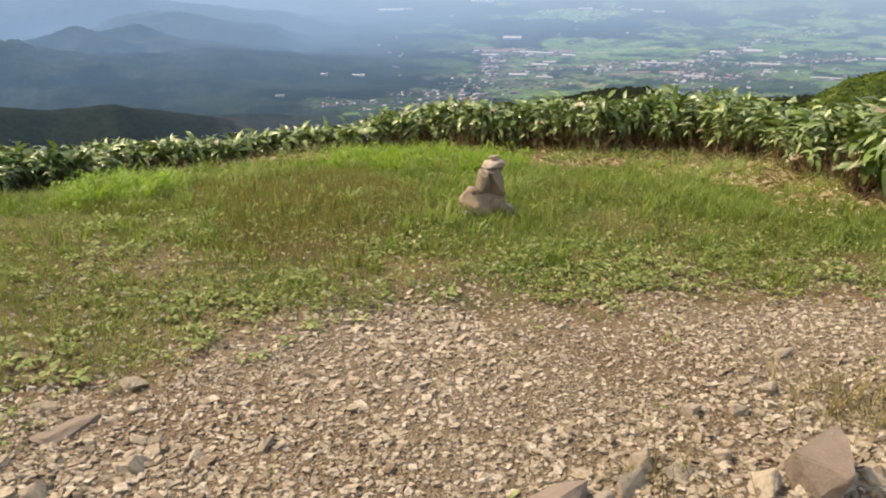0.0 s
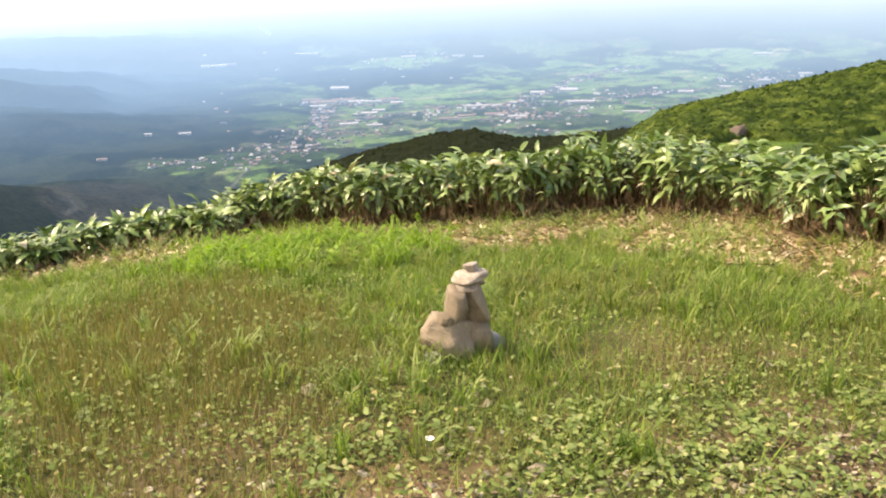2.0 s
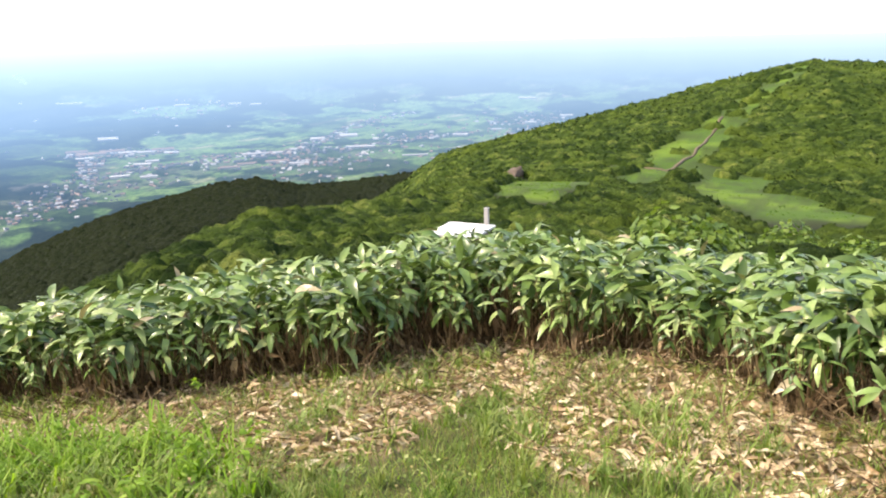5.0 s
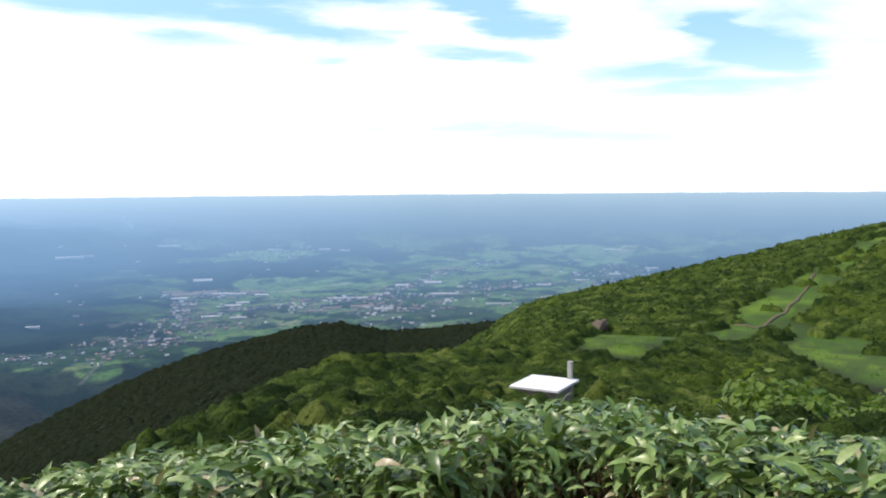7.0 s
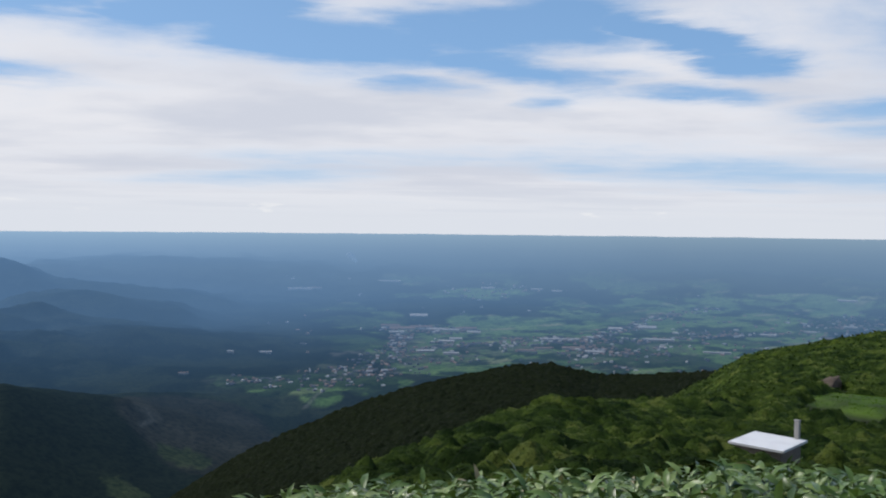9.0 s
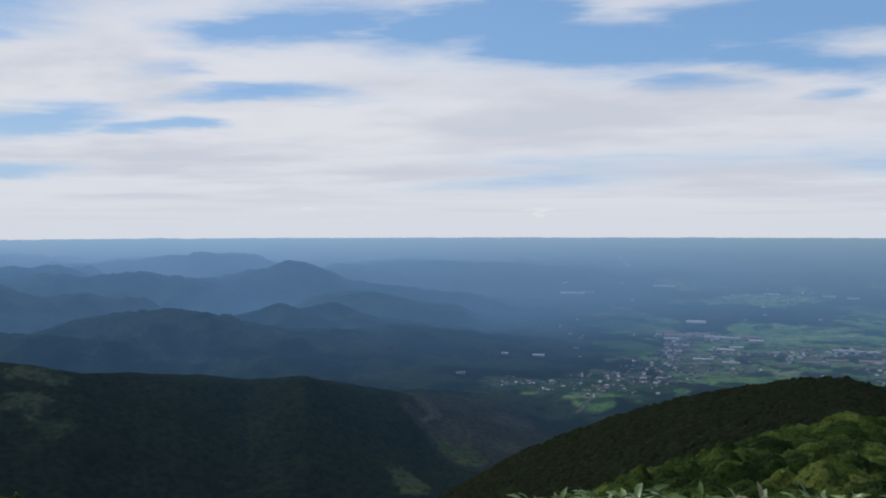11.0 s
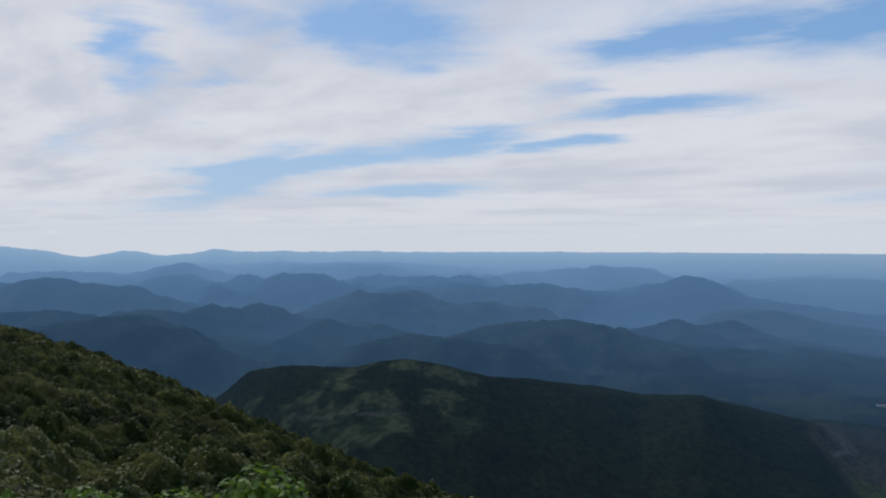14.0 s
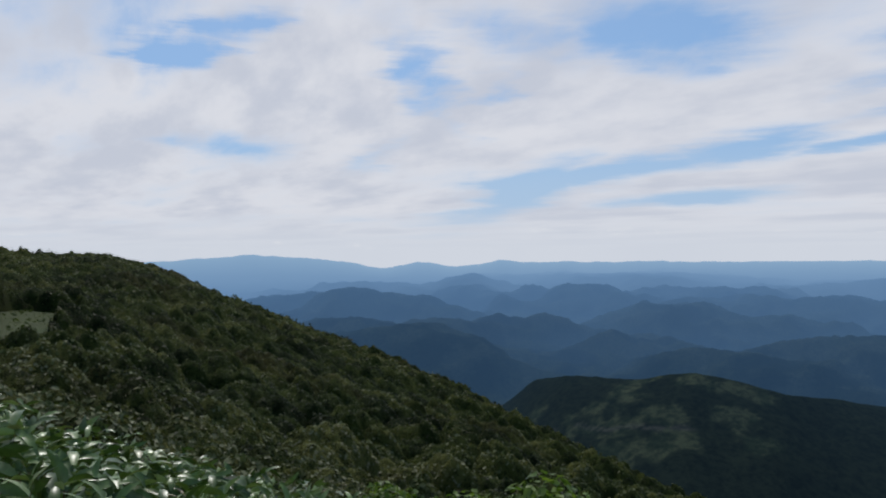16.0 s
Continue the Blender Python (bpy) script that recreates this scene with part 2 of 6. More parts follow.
def cover_material(name, near):
    """The ground sheet: the land cover of each place, with grain at two scales."""
    m, n = material(name)
    c = n.add("ShaderNodeAttribute", attribute_name="cover").outputs["Color"]
    p = place(n)
    if near:
        a, b = n.noise(p, 1.3, 5, 0.6), n.noise(p, 45.0, 5, 0.7)
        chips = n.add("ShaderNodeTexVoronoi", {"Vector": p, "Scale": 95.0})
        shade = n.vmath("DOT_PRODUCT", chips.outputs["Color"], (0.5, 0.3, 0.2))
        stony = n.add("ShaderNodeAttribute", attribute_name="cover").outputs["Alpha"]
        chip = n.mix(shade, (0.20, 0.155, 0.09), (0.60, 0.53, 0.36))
        # crevice shade between chips put into the colour, darker towards each edge
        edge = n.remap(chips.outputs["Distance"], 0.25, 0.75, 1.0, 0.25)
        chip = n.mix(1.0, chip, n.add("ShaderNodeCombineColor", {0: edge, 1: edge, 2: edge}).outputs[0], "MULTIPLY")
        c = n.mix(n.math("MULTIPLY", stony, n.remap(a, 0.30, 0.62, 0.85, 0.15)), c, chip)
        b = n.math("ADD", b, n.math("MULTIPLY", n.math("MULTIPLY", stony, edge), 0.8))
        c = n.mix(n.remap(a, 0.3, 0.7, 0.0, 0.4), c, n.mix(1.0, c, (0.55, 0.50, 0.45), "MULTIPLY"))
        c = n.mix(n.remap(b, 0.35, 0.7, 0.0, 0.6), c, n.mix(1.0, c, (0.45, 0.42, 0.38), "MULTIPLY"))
        return finish(m, n, c, 0.95, (b, 0.8, 0.02), 0.15)
    a, b = n.noise(p, 0.02, 5, 0.6), n.noise(p, 0.12, 5, 0.7)
    c = n.mix(n.remap(a, 0.3, 0.7, 0.0, 0.5), c, n.mix(1.0, c, (0.55, 0.6, 0.6), "MULTIPLY"))
    c = n.mix(n.remap(b, 0.38, 0.66, 0.0, 0.75, True), c, n.mix(1.0, c, (0.30, 0.34, 0.34), "MULTIPLY"))
    return c, n, m, p


# share of painted haze glow in the far materials, by distance
HAZE_MIX = [(0.0, 0.0), (0.13, 0.04), (0.2, 0.085), (0.25, 0.15), (0.30, 0.25), (0.42, 0.43), (0.52, 0.53), (0.62, 0.63), (0.78, 0.75), (0.90, 0.90), (1.0, 0.97)]


def hazed_far_material(name, color=None, rough=0.9):
    """The distant backdrop: land colour with haze painted over it, as blue emission that grows with distance."""
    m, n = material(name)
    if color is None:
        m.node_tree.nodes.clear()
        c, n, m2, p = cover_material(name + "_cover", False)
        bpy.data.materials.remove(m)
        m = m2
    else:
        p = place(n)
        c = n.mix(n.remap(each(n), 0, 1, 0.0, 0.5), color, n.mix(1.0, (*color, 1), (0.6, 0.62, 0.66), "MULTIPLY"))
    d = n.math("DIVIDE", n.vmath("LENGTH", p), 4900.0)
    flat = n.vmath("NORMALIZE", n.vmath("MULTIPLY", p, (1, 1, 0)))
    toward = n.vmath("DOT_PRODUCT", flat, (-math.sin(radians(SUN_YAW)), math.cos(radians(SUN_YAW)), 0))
    fac = n.ramp(d, HAZE_MIX)
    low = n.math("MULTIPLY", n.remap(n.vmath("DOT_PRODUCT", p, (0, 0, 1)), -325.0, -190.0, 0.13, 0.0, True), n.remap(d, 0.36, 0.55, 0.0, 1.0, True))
    low = n.math("MULTIPLY", low, n.remap(toward, 0.3, 0.75, 0.25, 1.0))          # the painted haze is thicker low between the hills
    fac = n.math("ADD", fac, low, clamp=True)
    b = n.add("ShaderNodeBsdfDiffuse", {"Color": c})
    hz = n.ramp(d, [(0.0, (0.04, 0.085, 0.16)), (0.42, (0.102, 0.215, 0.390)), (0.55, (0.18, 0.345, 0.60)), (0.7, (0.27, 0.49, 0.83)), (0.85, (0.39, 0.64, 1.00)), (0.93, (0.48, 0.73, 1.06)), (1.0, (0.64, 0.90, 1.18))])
    tint = [n.remap(toward, 0.05, 0.75, lo, hi) for lo, hi in ((0.82, 0.99), (0.85, 1.08), (0.85, 1.15))]          # the painted haze is bluer towards the sun
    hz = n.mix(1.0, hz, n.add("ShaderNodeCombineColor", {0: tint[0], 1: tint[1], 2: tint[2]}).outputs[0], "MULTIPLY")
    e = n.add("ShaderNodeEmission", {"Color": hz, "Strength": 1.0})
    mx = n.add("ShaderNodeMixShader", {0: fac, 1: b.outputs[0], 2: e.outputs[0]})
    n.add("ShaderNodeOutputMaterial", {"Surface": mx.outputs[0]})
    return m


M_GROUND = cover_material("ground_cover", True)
M_FAR = hazed_far_material("far_land")
M_FAR_WHITE = hazed_far_material("far_pale_roof", (0.62, 0.62, 0.62))
M_FAR_WALL = hazed_far_material("far_wall", (0.45, 0.43, 0.40))
M_FAR_RED = hazed_far_material("far_roof_mixed", (0.33, 0.25, 0.21))
M_FAR_SMOKE = hazed_far_material("far_smoke", (0.75, 0.76, 0.78))
M_FAR_DARK = hazed_far_material("far_roof_dark", (0.15, 0.16, 0.18))
M_GRASS = leaf_material("grass_blade", [(0, (0.085, 0.155, 0.028)), (0.5, (0.155, 0.250, 0.046)), (0.85, (0.245, 0.325, 0.075)), (1, (0.36, 0.33, 0.14))], 0.6, 0.35, 0.45, (0.19, 0.16, 0.06), 0.85, spec=0.2, deep=0.55)
M_PALE = leaf_material("pale_grass", [(0, (0.13, 0.21, 0.05)), (0.6, (0.22, 0.31, 0.085)), (1, (0.33, 0.39, 0.14))], 0.55, 0.35, 0.4, (0.24, 0.24, 0.08), 0.7, spec=0.25)
M_FRESH = leaf_material("fresh_grass", [(0, (0.13, 0.25, 0.022)), (0.6, (0.19, 0.33, 0.038)), (1, (0.28, 0.40, 0.07))], 0.55, 0.4, spec=0.2)
M_HEAD = leaf_material("grass_head", [(0, (0.125, 0.105, 0.040)), (0.35, (0.17, 0.165, 0.058)), (0.65, (0.245, 0.195, 0.078)), (1, (0.36, 0.30, 0.14))], 0.7, 0.2, spec=0.1)
M_WEED = leaf_material("weed_leaf", [(0, (0.1000, 0.1525, 0.0408)), (0.5, (0.1812, 0.2440, 0.0744)), (0.85, (0.2812, 0.3355, 0.1260)), (0.95, (0.4000, 0.4270, 0.2040)), (1, (0.4000, 0.3172, 0.1440))], 0.7, 0.25, spec=0.08)
M_HERB = leaf_material("herb_leaf", [(0, (0.1296, 0.1961, 0.0578)), (0.5, (0.2214, 0.3021, 0.0998)), (0.9, (0.3348, 0.4028, 0.1680)), (1, (0.4104, 0.3498, 0.1785))], 0.6, 0.25, spec=0.15)
SASA_TONES = [(0, (0.0423, 0.0854, 0.0189)), (0.4, (0.1104, 0.1892, 0.0441)), (0.75, (0.1978, 0.2959, 0.0840)), (0.965, (0.2944, 0.3686, 0.1470)), (0.985, (0.3128, 0.2619, 0.1470)), (1, (0.4048, 0.3298, 0.2100))]
M_SASA = leaf_material("bamboo_leaf", SASA_TONES, 0.36, 0.08, spec=0.40)
M_SASA_OWN = leaf_material("bamboo_leaf_single", SASA_TONES, 0.36, 0.08, own=True, spec=0.40)
M_STALK = leaf_material("dry_stalk", [(0, (0.055, 0.036, 0.02)), (0.6, (0.135, 0.085, 0.045)), (0.9, (0.24, 0.165, 0.09)), (1, (0.40, 0.30, 0.18))], 0.75, 0.03, spec=0.15)
M_LITTER = leaf_material("dead_leaf", [(0, (0.17, 0.105, 0.055)), (0.2, (0.36, 0.25, 0.145)), (0.5, (0.56, 0.43, 0.28)), (0.85, (0.70, 0.57, 0.40)), (1, (0.80, 0.70, 0.53))], 0.65, 0.15, spec=0.2)
M_SHRUB = leaf_material("shrub_leaf", [(0, (0.0137, 0.0275, 0.0070)), (0.35, (0.0274, 0.0482, 0.0106)), (0.6, (0.0456, 0.0731, 0.0158)), (0.82, (0.0699, 0.1049, 0.0229)), (1, (0.1368, 0.1677, 0.0528))], 0.7, 0.15, 0.35, (0.0532, 0.0817, 0.0158), 0.11, spec=0.05, tone=True)
# the palest stops put highlights on leaf tops into the colour
M_SHRUB_OLIVE = leaf_material("olive_shrub_leaf", [(0, (0.016, 0.024, 0.008)), (0.3, (0.038, 0.050, 0.014)), (0.5, (0.066, 0.080, 0.022)), (0.72, (0.098, 0.118, 0.034)), (0.9, (0.150, 0.165, 0.066)), (1, (0.205, 0.215, 0.110))], 0.6, 0.12, 0.4, (0.098, 0.074, 0.030), 0.16, spec=0.12, tone=True)
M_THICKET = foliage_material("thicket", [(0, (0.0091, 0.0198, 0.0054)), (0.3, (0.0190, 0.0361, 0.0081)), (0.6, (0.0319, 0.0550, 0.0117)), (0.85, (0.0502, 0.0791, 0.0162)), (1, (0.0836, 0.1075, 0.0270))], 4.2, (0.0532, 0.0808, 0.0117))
# darker than the olive sprays: shade between them put into the colour
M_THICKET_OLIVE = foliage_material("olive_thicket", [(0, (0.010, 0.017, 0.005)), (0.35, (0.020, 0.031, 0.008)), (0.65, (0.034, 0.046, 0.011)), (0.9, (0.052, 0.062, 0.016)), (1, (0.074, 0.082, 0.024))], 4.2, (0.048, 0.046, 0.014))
M_TUSSOCK = leaf_material("tussock", [(0, (0.036, 0.084, 0.010)), (0.5, (0.066, 0.132, 0.017)), (1, (0.110, 0.175, 0.028))], 0.8, 0.5, 0.6, (0.125, 0.215, 0.022), 0.12, spec=0.05)
M_TUSSOCK_DULL = leaf_material("dull_tussock", [(0, (0.036, 0.054, 0.020)), (0.5, (0.066, 0.090, 0.034)), (1, (0.120, 0.140, 0.062))], 0.8, 0.3, spec=0.05)
M_BUSH = leaf_material("bush_leaf", [(0, (0.06, 0.115, 0.022)), (0.5, (0.115, 0.195, 0.036)), (1, (0.20, 0.28, 0.065))], 0.5, 0.3, spec=0.2)
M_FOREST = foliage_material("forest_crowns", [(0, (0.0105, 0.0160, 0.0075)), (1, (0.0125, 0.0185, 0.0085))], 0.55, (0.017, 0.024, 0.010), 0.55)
M_BARK = stone_material("bark", [(0, (0.10, 0.07, 0.05)), (1, (0.16, 0.12, 0.09))], True, 8.0)
M_GRAVEL = stone_material("gravel", [(0, (0.19, 0.145, 0.092)), (0.3, (0.33, 0.275, 0.185)), (0.75, (0.45, 0.395, 0.29)), (1, (0.53, 0.48, 0.375))], False, 60.0)
M_STONE = stone_material("loose_stone", [(0, (0.28, 0.24, 0.175)), (1, (0.38, 0.335, 0.25))], True, 3.0)
M_CAIRN = stone_material("cairn_stone", [(0, (0.17, 0.135, 0.088)), (1, (0.26, 0.21, 0.145))], True, 1.7, pale=0.35)
M_CAP = stone_material("pale_cap_stone", [(0, (0.36, 0.305, 0.24)), (1, (0.43, 0.37, 0.30))], True, 2.4, pale=0.4)
M_BROWN = stone_material("brown_rock", [(0, (0.072, 0.054, 0.042)), (1, (0.085, 0.062, 0.048))], True, 2.2, pale=0.1)
M_SOIL = stone_material("bare_soil", [(0, (0.092, 0.068, 0.042)), (1, (0.105, 0.078, 0.048))], True, 0.6, pale=0.1)
M_DRY = leaf_material("dry_leaf_hanging", [(0, (0.10, 0.06, 0.03)), (0.6, (0.20, 0.13, 0.07)), (1, (0.42, 0.31, 0.18))], 0.7, 0.1, spec=0.15)
M_BOULDER = stone_material("boulder", [(0, (0.17, 0.135, 0.105)), (1, (0.22, 0.18, 0.14))], True, 2.2, pale=0.2)


# ---------------------------------------------------------------- mesh helpers
def mesh_of(name, verts, faces, mat, smooth=True):
    """A mesh out of number arrays; faces all of one size."""
    me = bpy.data.meshes.new(name)
    verts, faces = np.asarray(verts, np.float32), np.asarray(faces, np.int32)
    k = faces.shape[1]
    me.vertices.add(len(verts))
    me.vertices.foreach_set("co", verts.ravel())
    me.loops.add(faces.size)
    me.loops.foreach_set("vertex_index", faces.ravel())
    me.polygons.add(len(faces))
    me.polygons.foreach_set("loop_start", np.arange(0, faces.size, k, dtype=np.int32))
    me.polygons.foreach_set("use_smooth", np.full(len(faces), smooth))
    me.materials.append(mat)
    me.update()
    me.validate()
    return me


def part(name, bm, mat, parent, label=""):
    """Links a bmesh as one mesh under a thing or a part."""
    me = bpy.data.meshes.new(name)
    bm.to_mesh(me)
    bm.free()
    me.materials.append(mat)
    ob = new(name, me)
    ob.parent = parent
    return tagged(ob, label)


def turns(yaw, pitch, roll):
    """Rotation matrices out of arrays of angles in radians: roll about x, then pitch about y, then yaw about z."""
    cy, sy, cp, sp, cr, sr = np.cos(yaw), np.sin(yaw), np.cos(pitch), np.sin(pitch), np.cos(roll), np.sin(roll)
    m = np.empty((len(yaw), 3, 3))
    m[:, 0] = np.stack([cy * cp, cy * sp * sr - sy * cr, cy * sp * cr + sy * sr], 1)
    m[:, 1] = np.stack([sy * cp, sy * sp * sr + cy * cr, sy * sp * cr - cy * sr], 1)
    m[:, 2] = np.stack([-sp, cp * sr, cp * cr], 1)
    return m


def scatter(verts, faces, at, rot, size):
    """Copies of a small shape as one array of points and faces. size: (n,) or (n, 3)."""
    verts, faces, at = np.asarray(verts, float), np.asarray(faces), np.asarray(at, float)
    size = np.asarray(size, float)
    if size.ndim == 1:
        size = np.repeat(size[:, None], 3, 1)
    v = verts[None] * size[:, None, :]
    v = np.einsum("nij,nkj->nki", rot, v) + at[:, None, :]
    f = faces[None] + (np.arange(len(at)) * len(verts))[:, None, None]
    return v.reshape(-1, 3), f.reshape(-1, faces.shape[1])


def join(parts):
    vs, fs, n = [], [], 0
    for v, f in parts:
        vs.append(v)
        fs.append(f + n)
        n += len(v)
    return np.concatenate(vs), np.concatenate(fs)


rng = np.random.default_rng(7)


def lattice(i, j, seed):
    """Repeatable noise on whole numbers, 0 to 1."""
    h = (i.astype(np.int64) * 374761393 + j.astype(np.int64) * 668265263 + seed * 144665) & 0x7FFFFFFF
    h = ((h ^ (h >> 13)) * 1274126177) & 0x7FFFFFFF
    return ((h ^ (h >> 16)) & 0xFFFF) / 65535.0


def soft_noise(x, y, size, seed, octaves=4):
    """Smooth noise over the plan, about 0 to 1."""
    total, amp, norm = 0.0, 1.0, 0.0
    for o in range(octaves):
        a, b = np.asarray(x) / size, np.asarray(y) / size
        i, j = np.floor(a), np.floor(b)
        u, v = a - i, b - j
        u, v = u * u * (3 - 2 * u), v * v * (3 - 2 * v)
        n = (lattice(i, j, seed + o) * (1 - u) + lattice(i + 1, j, seed + o) * u) * (1 - v) + (lattice(i, j + 1, seed + o) * (1 - u) + lattice(i + 1, j + 1, seed + o) * u) * v
        total, norm, amp, size = total + n * amp, norm + amp, amp * 0.55, size * 0.47
    return total / norm


def step(v, a, b):
    t = np.clip((v - a) / (b - a), 0, 1)
    return t * t * (3 - 2 * t)


# ---------------------------------------------------------------- the land
CX, CY, EYE = 0.0, 4.75, 1.65         # where the lookout stands, and its eye level
RIM_A = [-180, -140, -115, -95, -70, -55, -48, -40, -32, -24, -14, -4, 6, 16, 26, 36, 50, 62, 74, 86, 100, 125, 180]
RIM_R = [8.0, 7.0, 4.6, 3.4, 3.0, 3.9, 4.55, 5.15, 5.3, 5.35, 5.4, 5.35, 5.5, 5.75, 5.75, 5.5, 5.1, 4.75, 4.4, 4.2, 4.2, 4.6, 8.0]


def polar(az, d):
    """A place by its bearing (degrees to the left of north) and distance from the lookout."""
    a = np.radians(az)
    return CX - np.sin(a) * d, CY + np.cos(a) * d


def bearing(x, y):
    dx, dy = np.asarray(x, float) - CX, np.asarray(y, float) - CY
    return np.degrees(np.arctan2(-dx, dy)), np.hypot(dx, dy)


def rim(az):
    """Where the bamboo grass begins, from the lookout."""
    a = (np.asarray(az, float) + 180) % 360 - 180
    return np.interp(a, RIM_A, RIM_R) + 0.20 * np.sin(np.radians(a) * 11 + 1.0) + 0.14 * np.sin(np.radians(a) * 23) + 0.07 * np.sin(np.radians(a) * 47 + 2.0)


def knoll(x, y):
    """The top that one walks on."""
    qd = (y - 5.4) / 0.5
    z = -0.16 * 0.5 * np.where(qd > 20, qd, np.log1p(np.exp(np.minimum(qd, 20))))
    left = np.maximum(0, -x - 1.5)
    z = z - 0.11 * left * step(y, 4.5, 8.0) + 0.03 * left * step(y, 7.0, 4.0)
    return z + 0.05 * (soft_noise(x, y, 1.7, 3) - 0.5) + 0.02 * (soft_noise(x, y, 0.35, 5) - 0.5)


# knots of the land along a bearing: (bearings, distances, angles below or above eye level)
SLOPE = ([-150, -60, -20, 0, 10, 30, 40, 50, 60, 70, 80, 100, 150],
         [22] * 13,
         [-22, -16.5, -17, -19.5, -23, -23, -20.5, -18, -16.5, -14, -9.5, -6, -22])
SHELF = ([-150, -60, -22, -14, -9, -5, -1, 5, 12, 25, 38, 48, 59, 68, 77, 83, 100, 150],
         [58, 58, 58, 58, 55, 50, 46, 42, 40, 40, 45, 55, 60, 62, 64, 64, 64, 58],
         [-20, -15.8, -15.6, -14.3, -14.2, -15.6, -16.8, -19.5, -22, -22, -18.0, -14.4, -10.2, -6.8, -3.6, -2.8, -2.5, -20])
SPUR = ([-150, -60, -45, -38, -30, -23, -16.8, -13, -9, -5, -1, 5, 12, 25, 32, 38, 42, 48, 53.5, 59, 63, 68.4, 74, 77, 83, 100, 150],
        [100, 100, 100, 100, 100, 88, 78, 72, 66, 60, 55, 52, 50, 50, 55, 65, 75, 90, 105, 120, 130, 145, 160, 170, 180, 180, 100],
        [-18, -12.5, -12.8, -12.3, -11.2, -11.25, -11.35, -11.8, -13.1, -14.8, -16.2, -18.8, -21, -21, -18.9, -16.7, -15.3, -12.8, -10.1, -7.2, -5.85, -3.6, -1.1, -0.4, -0.1, 0.1, -18])
BACK = ([-150, -60, -45, -38, -30, -25, -20, -16, -5, 10, 30, 40, 60, 80, 100, 150],
        [170, 165, 165, 165, 150, 140, 180, 200, 200, 200, 200, 200, 240, 280, 280, 170],
        [-17, -9.5, -9.2, -8.7, -9.2, -10.0, -14.0, -15, -19, -24, -24, -22, -15, -9, -8, -17])
RIDGE = ([-150, -60, -52.8, -48.3, -46, -42.8, -37.6, -30.4, -25.3, -23.6, -22.2, -18.7, -16.2, -13.2, -10.4, -4.8, 0.8, 7, 11.5, 16, 25, 50, 85, 150],
         [400, 330, 330, 330, 320, 310, 300, 280, 270, 290, 440, 500, 500, 500, 500, 500, 500, 480, 450, 450, 450, 450, 450, 400],
         [-17, -3, -2.55, -2.3, -2.8, -3.6, -4.95, -6.8, -8.2, -9.2, -9.2, -9.5, -9.6, -8.95, -9.2, -10.4, -12.2, -14.7, -17.3, -20.2, -22, -20, -12, -17])
FOOT = ([-150, 0, 8, 20, 40, 60, 150], [950, 950, 980, 860, 760, 860, 950], [-19, -19, -18.5, -19.5, -20, -19, -19])
HILL = ([-150, 5, 8, 11.8, 14, 17, 20.7, 24.5, 28.5, 31.3, 34.6, 37.3, 39.7, 43.4, 47.8, 49.9, 52.3, 58, 85, 150],
        [1500, 1500, 1420, 1350, 1300, 1250, 1200, 1200, 1150, 1150, 1100, 1100, 1100, 1100, 1150, 1200, 1250, 1300, 1300, 1500],
        [-12.4, -12.4, -12.2, -11.5, -10.7, -10.3, -9.55, -10.05, -9.45, -8.75, -8.4, -7.95, -7.55, -8.05, -7.85, -8.25, -10.0, -12.2, -12.2, -12.4])
PLAIN = ([-150, 150], [1760, 1760], [-10.7, -10.7])
HILLS_1 = ([-150, 10, 20, 60, 150], [2400] * 5, [-7.85, -7.8, -7.3, -7.2, -7.8])
DIP_1 = ([-150, 10, 20, 60, 150], [2850] * 5, [-6.65, -6.65, -6.2, -6.0, -6.6])
HILLS_2 = ([-150, 5, 20, 60, 150], [3450] * 5, [-5.3, -5.0, -4.5, -4.2, -5.3])
DIP_2 = ([-150, 10, 20, 150], [3800] * 4, [-4.1, -4.0, -3.7, -3.7])
HILLS_3 = ([-150, 10, 25, 150], [4150] * 4, [-2.9, -2.8, -2.7, -2.6])
DIP_3 = ([-150, 150], [4450, 4450], [-1.95, -1.75])
# single hills of the range: bearing, distance, angle of the top below eye level, half width in degrees
NEAR_HILLS = [(37.4, 2150, -5.28, 5.2), (57.8, 2200, -5.61, 6.3), (31.1, 2300, -4.90, 6.4), (48.7, 2300, -5.91, 6.3), (49.6, 2600, -3.95, 4.2), (41.2, 2850, -3.48, 6.6), (21.4, 2650, -4.9, 5.6),
              (24.3, 2300, -6.3, 5.6), (14.7, 2450, -6.4, 5.6), (44.0, 2450, -5.2, 4.5), (53.5, 2500, -4.9, 4.6), (64.0, 2500, -4.6, 5.0)]
FAR_HILLS = [(58.7, 3000, -2.75, 7.2), (67.1, 3250, -2.33, 4.6), (46.7, 3350, -2.12, 4.2), (52.3, 3500, -2.42, 5.2), (40.5, 3600, -2.15, 4.2), (34.1, 3150, -2.80, 7.4), (26.8, 3300, -2.66, 5.2), (22.8, 3400, -2.62, 5.2),
             (17.7, 3350, -3.4, 5.8), (27.9, 4000, -1.84, 5.6), (35.5, 3550, -2.60, 3.6), (41.5, 2950, -3.3, 4.8), (13.2, 4000, -2.30, 7.4), (16.4, 3000, -4.2, 4.6), (56.0, 3900, -1.75, 6.0), (45.0, 4150, -1.55, 7.0)]
PATH_CUT = [polar(a, d) for a, d in ((-38.3, 164), (-39.2, 161), (-40.1, 160), (-40.9, 171), (-41.5, 181), (-42.2, 197), (-42.8, 214), (-43.2, 232))]
